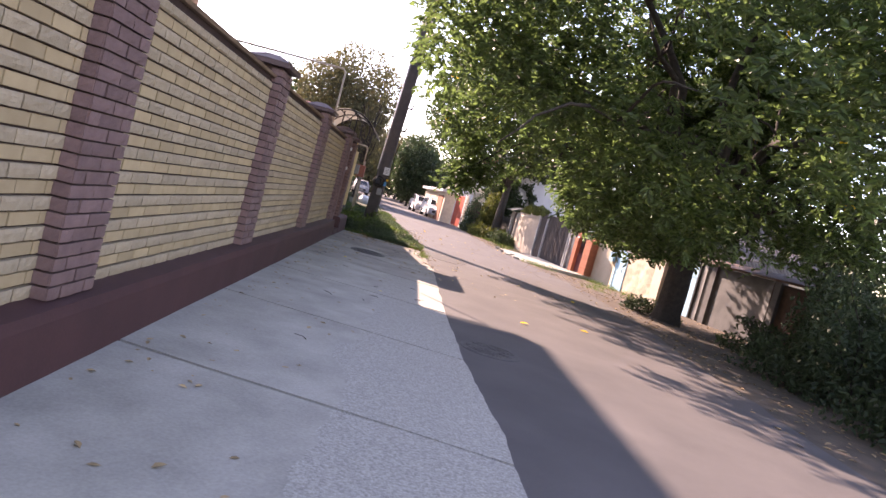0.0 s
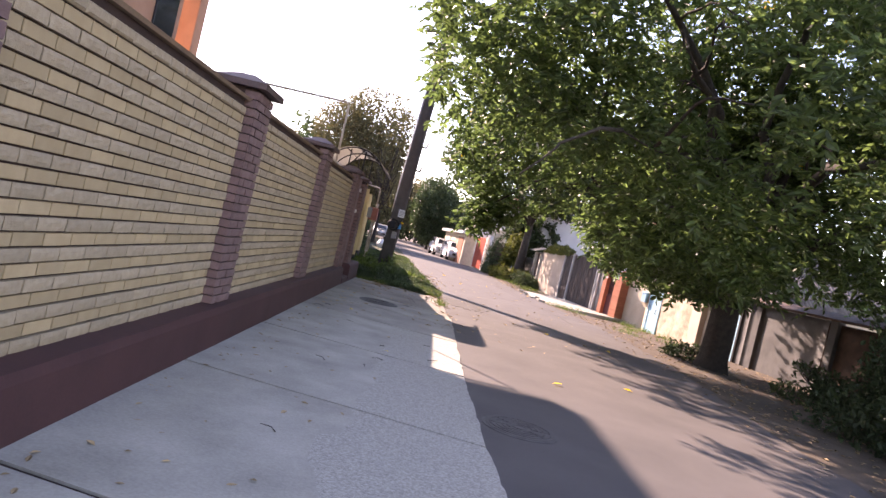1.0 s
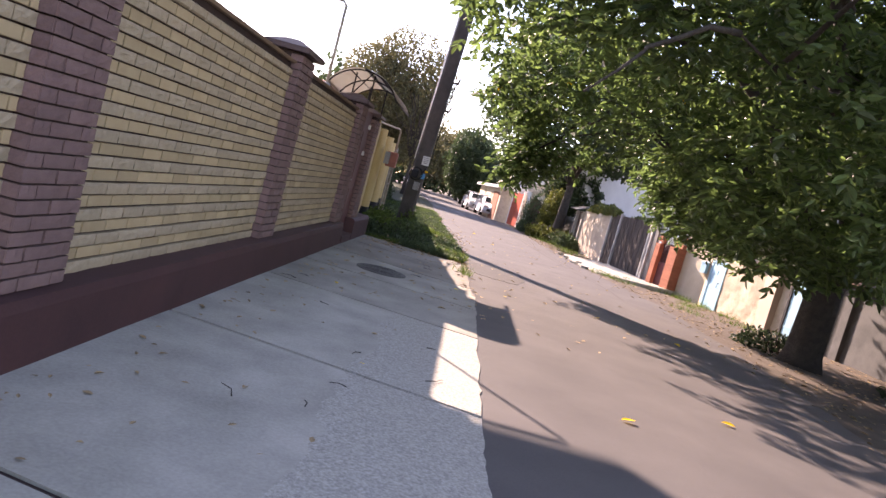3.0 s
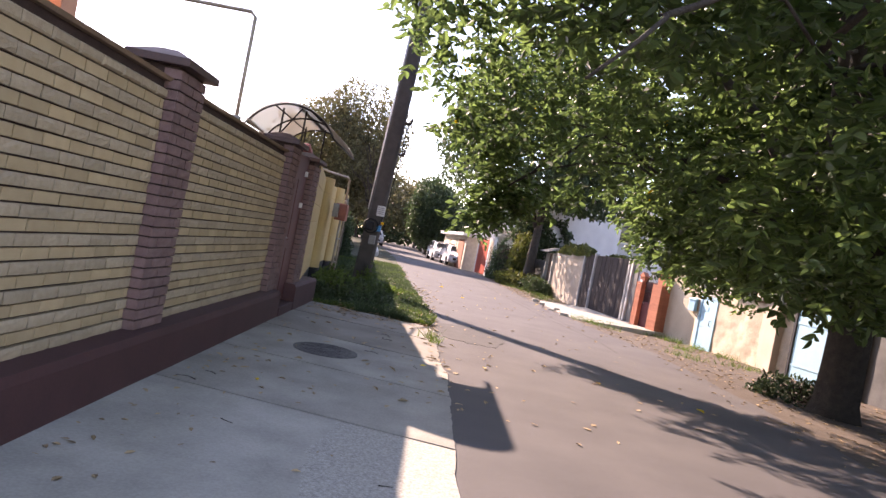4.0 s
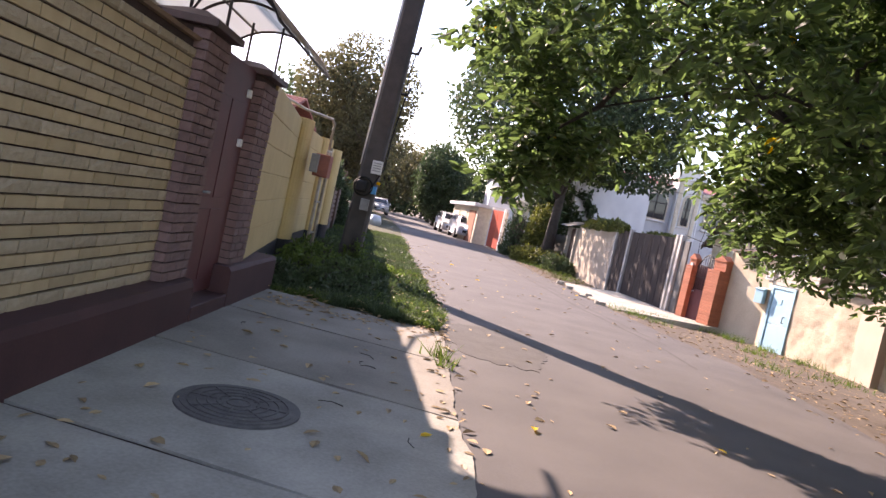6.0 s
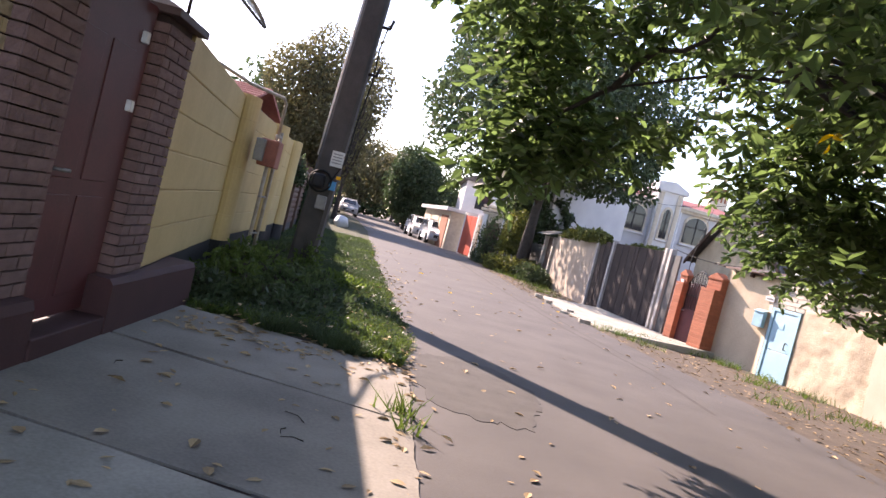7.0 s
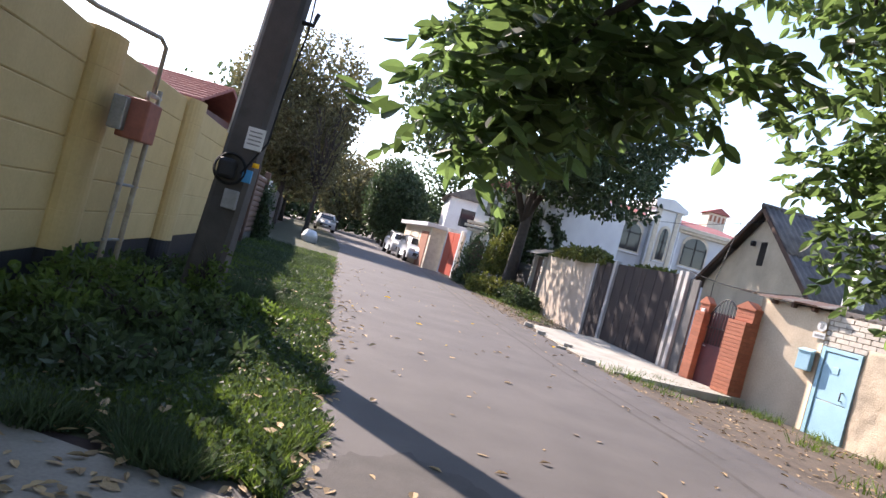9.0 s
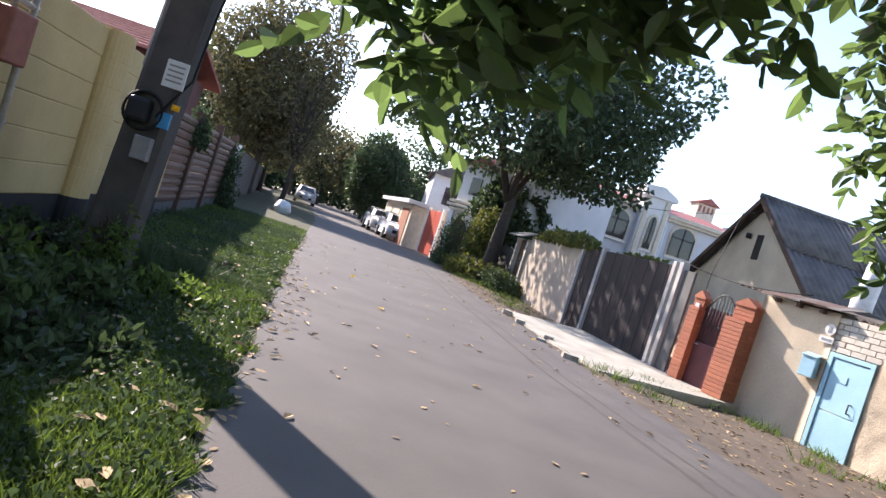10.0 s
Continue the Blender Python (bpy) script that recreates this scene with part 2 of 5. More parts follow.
def mesh_np(name, verts, faces_n, material, parent=None, kind=""):
    """A mesh of separate polygons with faces_n corners each, from an array of corners."""
    me = bpy.data.meshes.new(name)
    nv = len(verts)
    nf = nv // faces_n
    me.vertices.add(nv)
    me.vertices.foreach_set("co", np.asarray(verts, dtype=np.float32).ravel())
    me.loops.add(nv)
    me.loops.foreach_set("vertex_index", np.arange(nv, dtype=np.int32))
    me.polygons.add(nf)
    me.polygons.foreach_set("loop_start", np.arange(0, nv, faces_n, dtype=np.int32))
    me.update(calc_edges=True)
    me.validate()
    me.materials.append(M[material])
    ob = new(name, me)
    if parent is not None:
        ob.parent = parent
    if kind:
        tagged(ob, kind=kind)
    return ob


# ---- ground ----
def road_left(y):
    return float(np.interp(y, [-8, 5, 11, 14, 15.5, 17.6, 19.6, 31.5, 44, 60, 90], [0.62, 0.62, 0.5, 0.46, 0.42, 0.25, 0.03, -1.05, -2.0, -3.8, -8.5]))


def road_right(y):
    return float(np.interp(y, [-8, 0, 5, 11, 17, 21, 28, 39, 48, 60, 90], [4.3, 4.3, 4.6, 5.2, 5.2, 4.6, 4.0, 3.4, 3.0, 1.6, -3.0]))


def wall_right(y):
    """The line on which the fences across the road stand."""
    return float(np.interp(y, [-8, 13, 22.3, 24.1, 25.6, 29.5, 37, 48, 60, 90], [13.0, 10.3, 8.15, 7.5, 6.95, 6.5, 6.25, 5.0, 3.6, -1.0]))


def low(x, y):
    """The height of the ground: the far verge falls away a little from the road."""
    return -0.11 * min(1.0, max(0.0, (x - road_right(y) - 0.3) / 2.0))


def strip(name, ys, left, right, z, material, label, cuts=1, rough=0.0, category="ground"):
    bm = B()
    rows = []
    for y in ys:
        a, b = left(y), right(y)
        row = []
        for i in range(cuts + 1):
            x = a + (b - a) * i / cuts
            w = noise.noise((x * 1.7, y * 1.7, 3.1)) * rough
            row.append(bm.verts.new((x, y, z(x, y) + w)))
        rows.append(row)
    for r, q in zip(rows, rows[1:]):
        for i in range(cuts):
            f = bm.faces.new((r[i], r[i + 1], q[i + 1], q[i]))
            f.smooth = True
    return tagged(part(name, bm, material), label, category, kind="structure")


YS = [y * 0.5 for y in range(-30, 200)]
bm = B()
vs = [bm.verts.new(p) for p in ((-900, -900, -0.25), (900, -900, -0.25), (900, 900, -0.25), (-900, 900, -0.25))]
bm.faces.new(vs)
tagged(part("ground", bm, "dirt"), "brown earth reaching out to the horizon", "ground", kind="structure")
strip("road", YS, lambda y: (road_left(y) if y > 14 else -0.2) + 0.03 * noise.noise((y * 2.3, 0, 0)), lambda y: road_right(y) + 0.12 * noise.noise((y * 1.1, 5, 0)),
      lambda x, y: 0.012, "asphalt", "grey worn asphalt lane strewn with leaves", 2, 0.0, "road")
strip("verge_east", YS, lambda y: road_right(y) - 0.3, lambda y: wall_right(y) + 0.6, lambda x, y: low(x, y) + 0.0, "dirt",
      "bare brown earth verge with fallen leaves", 10, 0.03)
strip("verge_west", [13.6 + 0.3 * i for i in range(260)], lambda y: -3.1 - max(0, y - 24) * 0.13, lambda y: road_left(y) + 0.1, lambda x, y: 0.0, "soil",
      "earth verge under grass beside the lane", 8, 0.03)


# ---- pavement of cast concrete bays ----
JOINTS = (-14.0, -7.1, -4.6, -2.15, 0.32, 2.75, 5.22, 7.66, 9.33, 11.09, 12.79, 14.3)


def pave_edge(y):
    return float(np.interp(y, [-14, 1, 2.5, 5, 10.5, 11.2, 14.3], [0.95, 0.83, 0.72, 0.65, 0.63, 0.55, 0.46])) + 0.03 * noise.noise((y * 1.9, 2, 0)) + 0.02 * noise.noise((y * 9, 2, 0))


pavement = thing("pavement", (0, 0, 0), "grey cast concrete pavement with dark joints", "pavement", kind="structure")
for y0, y1 in zip(JOINTS, JOINTS[1:]):
    for name, xs, material, label in (("slab", (-1.78, -0.9, -0.3), "concrete", ""), ("slab_edge", (-0.3, 0.2, 9.0), "aggregate", "pebbly worn edge of the slab")):
        bm = B()
        grid, steps = [], 24
        for i in range(steps + 1):
            row = []
            for x in xs:
                base = y0 + 0.02 + (y1 - y0 - 0.04) * i / steps
                xx = min(x, pave_edge(base)) if x > 1 else x
                xx = xx + (0.3 * noise.noise((0, base * 0.9, 7)) + 0.09 * noise.noise((0, base * 5, 3)) if abs(x + 0.3) < 0.01 else 0)
                wob = 0.02 * noise.noise((xx * 1.5, y0 * 3, 1.0))
                row.append(bm.verts.new((xx, base - 0.2 * (xx + 1.66) + wob, 0.024 + 0.004 * noise.noise((xx, base, 4)))))
            grid.append(row)
        for r, q in zip(grid, grid[1:]):
            for j in range(len(xs) - 1):
                bm.faces.new((r[j], r[j + 1], q[j + 1], q[j]))
        side = bmesh.ops.extrude_face_region(bm, geom=list(bm.faces))
        for v in [g for g in side["geom"] if isinstance(g, bmesh.types.BMVert)]:
            v.co.z -= 0.12
        bmesh.ops.recalc_face_normals(bm, faces=bm.faces)
        # darker, browner concrete for bays beyond y 7.5, darkest beyond y 11
        part(name, bm, {True: "concrete_mid", False: "concrete_dark"}[y0 < 11] if y0 > 7.5 else material, pavement, label)
bm = B()
box(bm, -1.79, -14, -0.1, 0.3, 14.2, 0.008)
part("joint_filling", bm, "mortar_dark", pavement, "dark dirt in the joints")


def manhole(x, y, r, z, label, material="iron"):
    top = thing("manhole_cover", (x, y, z), label, "manhole cover", "manhole covers")
    bm = B()
    tube(bm, [(0, 0, -0.05), (0, 0, 0.008)], r * 1.1, 40)
    part("rim", bm, "iron", top)
    bm = B()
    tube(bm, [(0, 0, -0.04), (0, 0, 0.014)], r, 40)
    for k in range(5):
        ring = [(r * (0.2 + 0.17 * k) * math.cos(a), r * (0.2 + 0.17 * k) * math.sin(a), 0.016) for a in np.linspace(0, 2 * math.pi, 33)]
        tube(bm, ring, 0.006, 4, cap=False)
    for k in range(8):
        a = k * math.pi / 4
        tube(bm, [(0.1 * math.cos(a), 0.1 * math.sin(a), 0.016), (r * 0.9 * math.cos(a), r * 0.9 * math.sin(a), 0.016)], 0.006, 4)
    part("lid", bm, material, top)
    return top


manhole(-0.745, 9.98, 0.325, 0.028, "round dark cast-iron manhole cover set in the pavement")
manhole(1.06, 3.08, 0.3, 0.012, "round dusty cast-iron manhole cover set in the asphalt", "dusty_iron")
bm = B()
outline = []
for k in range(90):
    a = 2 * math.pi * k / 90
    rr = 1 + 0.25 * noise.noise((math.cos(a) * 2, math.sin(a) * 2, 4)) + 0.1 * noise.noise((math.cos(a) * 9, math.sin(a) * 9, 4))
    outline.append((1.05 + 0.62 * rr * math.cos(a), 14.0 + 1.15 * rr * math.sin(a)))
prism(bm, outline, 0.0, 0.0165, "z")
tagged(part("road_patch", bm, "patch"), "darker rough asphalt patch in the lane", "road patch", kind="structure")

for off, y0, y1, w in ((1.15, 15.5, 46, 0.035), (0.85, 17.5, 44, 0.022)):
    bm = B()
    rows = []
    for k in range(120):
        y = y0 + (y1 - y0) * k / 119
        x = road_right(y) - off + 0.05 * noise.noise((y * 0.7, off, 2))
        ww = w * (1 + 0.6 * noise.noise((y * 2.1, off, 6)))
        rows.append((bm.verts.new((x - ww, y, 0.0145)), bm.verts.new((x + ww, y, 0.0145))))
    for p_, q_ in zip(rows, rows[1:]):
        bm.faces.new((p_[0], p_[1], q_[1], q_[0]))
    tagged(part("road_seam", bm, "patch"), "dark tar seam running along the lane", "road seam", kind="structure")

# ---- brick fence on the west side ----
COURSE, BRICK, WALL_X, PIL_X, FOOT = 0.0767, 0.26, -1.885, -1.80, 0.393
PILLARS = [-8.40, -4.47, -0.54, 3.39, 7.32]
PIL_W = 0.51


def brick_mesh(name, l, d, h, material, rough, seed):
    """One brick, its face to the east: smooth with worn edges, or split."""
    rnd = random.Random(seed)
    bm = B()
    if rough:
        ny, nz = 5, 3
        face = [[bm.verts.new((rough * (0.35 + 0.65 * math.sin(math.pi * (i + 0.3) / (ny + 0.6)) * (0.5 + 0.5 * (0 < j < nz))) * rnd.uniform(0.6, 1.15),
                               -l / 2 + l * i / ny, h * j / nz)) for j in range(nz + 1)] for i in range(ny + 1)]
        for i in range(ny):
            for j in range(nz):
                bm.faces.new((face[i][j], face[i + 1][j], face[i + 1][j + 1], face[i][j + 1]))
        back = [bm.verts.new((-d, sy * l / 2, z)) for sy, z in ((-1, 0), (1, 0), (1, h), (-1, h))]
        bm.faces.new([back[0]] + [back[1]] + [face[i][0] for i in range(ny, -1, -1)])
        bm.faces.new([back[3]] + [face[i][nz] for i in range(ny + 1)] + [back[2]])
        bm.faces.new([back[0]] + [face[0][j] for j in range(nz + 1)] + [back[3]])
        bm.faces.new([back[2]] + [face[ny][j] for j in range(nz, -1, -1)] + [back[1]])
    else:
        box(bm, -d, -l / 2, 0, 0, l / 2, h, 0.004)
    me = bpy.data.meshes.new(name)
    bm.to_mesh(me)
    bm.free()
    me.materials.append(M[material])
    return me


def place(me, parent, x, y, z, turn=0.0, tip=0.0):
    ob = new("brick", me)
    ob.parent = parent
    ob.matrix_basis = pose(x, y, z, tip, 0, turn)
    return ob


GAP = 0.011
smooth = [brick_mesh("brick", BRICK - GAP, 0.09, COURSE - GAP, "brick_smooth", 0, 1)]
split = [brick_mesh("brick", BRICK - GAP, 0.09, COURSE - GAP, "brick_split", 0.018, s) for s in range(6)]
brown = [brick_mesh("brick", l, 0.09, COURSE - GAP, "brick_brown", 0.012, 40 + k) for k, l in enumerate((BRICK - GAP, 0.13 - GAP, 0.165))]


def short(me_list, l, seed, material, rough):
    return brick_mesh("brick", l, 0.09, COURSE - GAP, material, rough, seed)


def panel(index, ya, yb, ztop, limit):
    """A stretch of the fence between two pillars: backing, courses of smooth and split bricks in turn, and a coping."""
    wall = thing("wall_west_%d" % index, (0, 0, 0), "fence of yellow bricks, smooth and split courses in turn", "brick wall", kind="structure")
    bm = B()
    box(bm, -2.12, ya, 0.2, WALL_X - 0.02, yb, ztop)
    part("backing", bm, "mortar_dark", wall, "dark recessed mortar")
    bm = B()
    prism(bm, [(-2.16, ztop - 0.005), (-1.86, ztop - 0.005), (-1.845, ztop + 0.02), (-2.0, ztop + 0.05), (-2.16, ztop + 0.03)], ya, yb, "y")
    part("coping", bm, "coping", wall, "thin brown coping")
    rest = [[], []]
    made, rnd = 0, random.Random(index)
    courses = int((ztop - FOOT) / COURSE)
    ends = {}
    for c in range(courses):
        z = FOOT + c * COURSE
        rough = (c + 1) % 2
        y = ya + 0.01 - (BRICK * (0.5 if rough else 0.12))
        while y < yb - 0.03:
            a, b = max(y, ya + 0.004), min(y + BRICK - GAP, yb - 0.004)
            y += BRICK
            if b - a < 0.03:
                continue
            full = b - a > BRICK - GAP - 0.005
            if made < limit:
                if full:
                    me = rnd.choice(split) if rough else smooth[0]
                else:
                    key = (rough, round(b - a, 2))
                    if key not in ends:
                        ends[key] = brick_mesh("brick", b - a, 0.09, COURSE - GAP, "brick_split" if rough else "brick_smooth", 0.018 * rough, 9)
                    me = ends[key]
                place(me, wall, WALL_X + rnd.uniform(-0.002, 0.002), (a + b) / 2, z + rnd.uniform(-0.001, 0.001))
                made += 1
            else:
                rest[rough].append((a, b, z))
    for rough, pieces in enumerate(rest):
        if not pieces:
            continue
        quads = []
        for a, b, z in pieces:
            x, h, k = WALL_X, COURSE - GAP, 0.012
            bulge = rnd.uniform(0.008, 0.02) if rough else 0.0
            o = [(x, a, z), (x, b, z), (x, b, z + h), (x, a, z + h)]
            i = [(x + bulge, a + k, z + k), (x + bulge, b - k, z + k), (x + bulge, b - k, z + h - k), (x + bulge, a + k, z + h - k)]
            back = [(x - 0.05, p[1], p[2]) for p in o]
            ring = o if rough else [(x, p[1], p[2]) for p in o]
            if rough:
                quads += i
                for q in range(4):
                    quads += [o[q], o[(q + 1) % 4], i[(q + 1) % 4], i[q]]
            else:
                quads += ring
            for q in range(4):
                quads += [back[q], back[(q + 1) % 4], ring[(q + 1) % 4], ring[q]]
        ob = mesh_np("brick_courses", quads, 4, "brick_split_far" if rough else "brick_smooth_far", wall, "stuff")
    return wall


def pillar(y, ztop, w=PIL_W, cap=True, flat=False):
    """A pillar of brown split bricks under a hipped metal cap."""
    p = thing("brick_pillar", (0, y, 0), "brown split-brick fence pillar with a dark metal cap", "pillar", "fence pillars")
    bm = B()
    box(bm, -2.14, 0.015, 0.2, PIL_X - 0.02, w - 0.015, ztop)
    part("core", bm, "mortar_dark", p)
    rnd = random.Random(int(y * 10))
    n = int((ztop - FOOT) / COURSE)
    for c in range(n):
        z = FOOT + c * COURSE
        whole, half = BRICK - GAP, 0.13 - GAP
        y0 = 0.0
        for l in ((whole, whole) if w > 0.45 and c % 2 else (half, whole, half) if w > 0.45 else (whole, half) if c % 2 else (half, whole)):
            place(brown[0] if l > 0.2 else brown[1], p, PIL_X + rnd.uniform(-0.004, 0.004), y0 + l / 2, z, rnd.uniform(-1.0, 1.0))
            y0 += l + GAP
        # the return towards the camera and the far return
        place(brown[1], p, PIL_X - 0.06 - 0.004, 0.0, z, -90 + rnd.uniform(-1, 1))
        place(brown[1], p, PIL_X - 0.06 - 0.004, w, z, 90)
    if cap:
        bm = B()
        x0, x1, y0, y1, h = -2.2, PIL_X + 0.075, -0.075, w + 0.075, 0.075
        box(bm, x0, y0, ztop - 0.01, x1, y1, ztop + 0.045, 0.004)
        lo = [bm.verts.new(q) for q in ((x0, y0, ztop + 0.045), (x1, y0, ztop + 0.045), (x1, y1, ztop + 0.045), (x0, y1, ztop + 0.045))]
        hi = [bm.verts.new(q) for q in ((x0 + 0.17, y0 + 0.17, ztop + 0.045 + h), (x1 - 0.17, y0 + 0.17, ztop + 0.045 + h), (x1 - 0.17, y1 - 0.17, ztop + 0.045 + h), (x0 + 0.17, y1 - 0.17, ztop + 0.045 + h))]
        for k in range(4):
            bm.faces.new((lo[k], lo[(k + 1) % 4], hi[(k + 1) % 4], hi[k]))
        bm.faces.new(hi)
        part("cap", bm, "cap", p, "dark hipped metal cap")
    return p


bm = B()
prism(bm, [(-2.15, -0.1), (-1.705, -0.1), (-1.715, 0.32), (-1.735, 0.375), (-1.90, 0.397), (-2.15, 0.397)], -14, 11.74, "y")
bmesh.ops.subdivide_edges(bm, edges=[e for e in bm.edges if abs(e.verts[0].co.y - e.verts[1].co.y) > 1], cuts=60, use_grid_fill=True)
for v in bm.verts:
    v.co.x += 0.006 * noise.noise((v.co.y * 1.3, v.co.z * 3, 2)) * (v.co.x > -1.8)
tagged(part("plinth", bm, "plinth"), "low plinth painted dark maroon below the brick fence", "plinth", kind="structure")

# ---- wicket gate with its two pillars and the arched canopy ----
gate = thing("garden_gate", (0, 11.22, 0), "dark red metal garden gate between brown pillars", "gate")
bm = B()
box(bm, -1.92, 0.45, 0.17, -1.88, 1.56, 2.3, 0.006)
part("gate_leaf", bm, "red_door", gate)
for z0, z1 in ((0.3, 0.95), (1.05, 1.95)):
    for y0, y1 in ((0.58, 0.93), (1.02, 1.36)):
        bm = B()
        box(bm, -1.882, y0, z0, -1.872, y1, z1, 0.006)
        part("gate_panel", bm, "red_door", gate)
bm = B()
tube(bm, [(-1.88, 0.66, 1.1), (-1.83, 0.66, 1.1), (-1.83, 0.77, 1.1)], 0.012, 8)
part("handle", bm, "grey_metal", gate, "small steel handle")
for z in (1.55, 2.02):
    bm = B()
    box(bm, -1.88, 1.39, z, -1.84, 1.44, z + 0.075, 0.004)
    part("hinge", bm, "sign_white", gate, "pale hinge")
bm = B()
box(bm, -2.1, 11.745, -0.02, -1.70, 12.66, 0.15, 0.01)
tagged(part("gate_step", bm, "plinth"), "maroon concrete step below the gate", "step", kind="structure")
bm = B()
prism(bm, [(-2.2, -0.1), (-1.69, -0.1), (-1.70, 0.37), (-1.73, 0.41), (-2.2, 0.41)], 12.665, 14.45, "y")
tagged(part("pillar_base", bm, "plinth"), "dark maroon concrete base under the last pillar", "plinth", kind="structure")

canopy = thing("arched_canopy", (-1.90, 11.28, 2.18), "arched polycarbonate canopy on a dark steel frame above the gate", "canopy")
ARC = 0.65


def hoop(a):
    """A point of the canopy's arch, a degrees from its crown."""
    return ARC * math.sin(radians(a)), ARC * math.cos(radians(a))


HOOP = [hoop(-62 + 124 * k / 20) for k in range(21)]
bm = B()
rows = [[bm.verts.new((a, y, b + 0.02)) for a, b in HOOP] for y in (-0.06, 2.2)]
for k in range(20):
    bm.faces.new((rows[0][k], rows[0][k + 1], rows[1][k + 1], rows[1][k])).smooth = True
bmesh.ops.solidify(bm, geom=list(bm.faces), thickness=0.006)
part("roof_sheet", bm, "poly", canopy, "pale translucent polycarbonate sheet")
for y in (0.0, 1.07, 2.14):
    bm = B()
    tube(bm, [(a, y, b) for a, b in HOOP], 0.014, 6)
    part("hoop", bm, "dark_metal", canopy)
for a in (-61, -22, 22, 61):
    x, z = hoop(a)
    bm = B()
    tube(bm, [(x, 0.0, z - 0.004), (x, 2.14, z - 0.004)], 0.012, 6)
    part("purlin", bm, "dark_metal", canopy)
for y, lo in ((0.2, 0.2), (1.75, 0.12)):
    for x in (-0.18, 0.12):
        bm = B()
        tube(bm, [(x, y, lo), (x, y, math.sqrt(ARC ** 2 - x * x) - 0.01)], 0.014, 6)
        part("post", bm, "dark_metal", canopy)
bm = B()
tube(bm, [(-0.16, 0.2, 0.3), (0.1, 0.02, 0.62)], 0.011, 6)
part("brace", bm, "dark_metal", canopy)

# ---- gas pipe that runs over the fence ----
pipe = thing("gas_pipe", (-1.98, 9.28, 2.27), "thin pale gas pipe arching above the fence", "pipe")
bm = B()
tube(bm, [(0, 0, -0.05), (0, 0, 1.03), (-0.05, 0, 1.08), (-2.0, -0.05, 1.05), (-5.0, -0.1, 1.0)], 0.02, 8)
part("pipe", bm, "pipe", pipe)
bm = B()
box(bm, -0.04, -0.04, -0.06, 0.04, 0.04, 0.03, 0.005)
part("bracket", bm, "grey_metal", pipe)

# ---- yellow fence with rounded posts ----
fence = thing("yellow_fence", (0, 13.25, 0), "yellow-painted concrete fence of planks and rounded posts, black foot", "fence")
YP = [13.355, 17.1, 20.45, 23.8]


def yellow_x(y):
    return float(np.interp(y, YP, [-1.80, -2.32, -2.56, -2.88]))


for a, b in zip(YP, YP[1:]):
    levels = [0.42, 0.74, 1.05, 1.37, 1.68, 2.0, 2.31]
    xa, xb = yellow_x(a), yellow_x(b)
    for z0, z1 in zip(levels, levels[1:]):
        bm = B()
        d = random.Random(int(a * 100 + z0 * 10)).uniform(-0.003, 0.003)
        ny = 10
        rows = []
        for i in range(ny + 1):
            y = a + (b - a) * i / ny
            x = xa + (xb - xa) * i / ny + d
            w = 0.006 * noise.noise((y * 3, z0, 1))
            rows.append([bm.verts.new(q) for q in ((x - 0.09, y - 13.25, z0 + w), (x - 0.008, y - 13.25, z0 + w), (x, y - 13.25, z0 + 0.012 + w), (x, y - 13.25, z1 - 0.012 + w), (x - 0.008, y - 13.25, z1 - 0.002 + w), (x - 0.09, y - 13.25, z1 - 0.002 + w))])
        for r, q in zip(rows, rows[1:]):
            for j in range(6):
                bm.faces.new((r[j], q[j], q[(j + 1) % 6], r[(j + 1) % 6]))
        bm.faces.new(rows[0])
        bm.faces.new(rows[-1][::-1])
        bmesh.ops.recalc_face_normals(bm, faces=bm.faces)
        part("plank", bm, "yellow", fence)
    bm = B()
    for y, x, end in ((a, xa, -1), (b, xb, 1)):
        for z in (-0.1, 0.418):
            for dx in (-0.2, -0.006):
                bm.verts.new((x + dx, y - 13.25, z))
    bmesh.ops.convex_hull(bm, input=list(bm.verts))
    part("foot", bm, "black_paint", fence, "black-painted foot")
for y in YP[1:]:
    x = yellow_x(y)
    prof = [(x - 0.1, y - 0.3)] + [(x - 0.02 + 0.2 * math.sin(math.pi * k / 12) ** 0.7, y - 0.28 * math.cos(math.pi * k / 12)) for k in range(0, 13)] + [(x - 0.1, y + 0.3)]
    for z0, z1 in ((0.42, 0.76), (0.76, 1.08), (1.08, 1.40), (1.40, 1.71), (1.71, 2.02), (2.02, 2.34)):
        bm = B()
        prism(bm, [(a, b - 13.25) for a, b in prof], z0 + 0.001, z1 - 0.001, "z")
        part("post_block", bm, "yellow", fence, "rounded yellow post block")
    bm = B()
    prism(bm, [(a + 0.006, b - 13.25) for a, b in prof], -0.1, 0.42, "z")
    part("post_foot", bm, "black_paint", fence, "black-painted post foot")

box_gas = thing("gas_regulator", (-1.89, 17.2, 0.0), "rusty red gas regulator box on pale pipes", "gas regulator")
bm = B()
box(bm, -0.12, -0.16, 1.50, 0.12, 0.14, 1.86, 0.015)
part("box", bm, "gas_red", box_gas, "faded red tin box")
bm = B()
box(bm, -0.16, -0.26, 1.55, -0.04, -0.165, 1.84, 0.01)
part("side_plate", bm, "grey_metal", box_gas, "grey back plate")
bm = B()
tube(bm, [(0.02, -0.1, -0.1), (0.02, -0.1, 1.5)], 0.026, 8)
part("riser", bm, "pipe", box_gas)
bm = B()
tube(bm, [(0.05, 0.16, -0.1), (0.05, 0.16, 2.0)], 0.026, 8)
part("riser", bm, "pipe", box_gas)
bm = B()
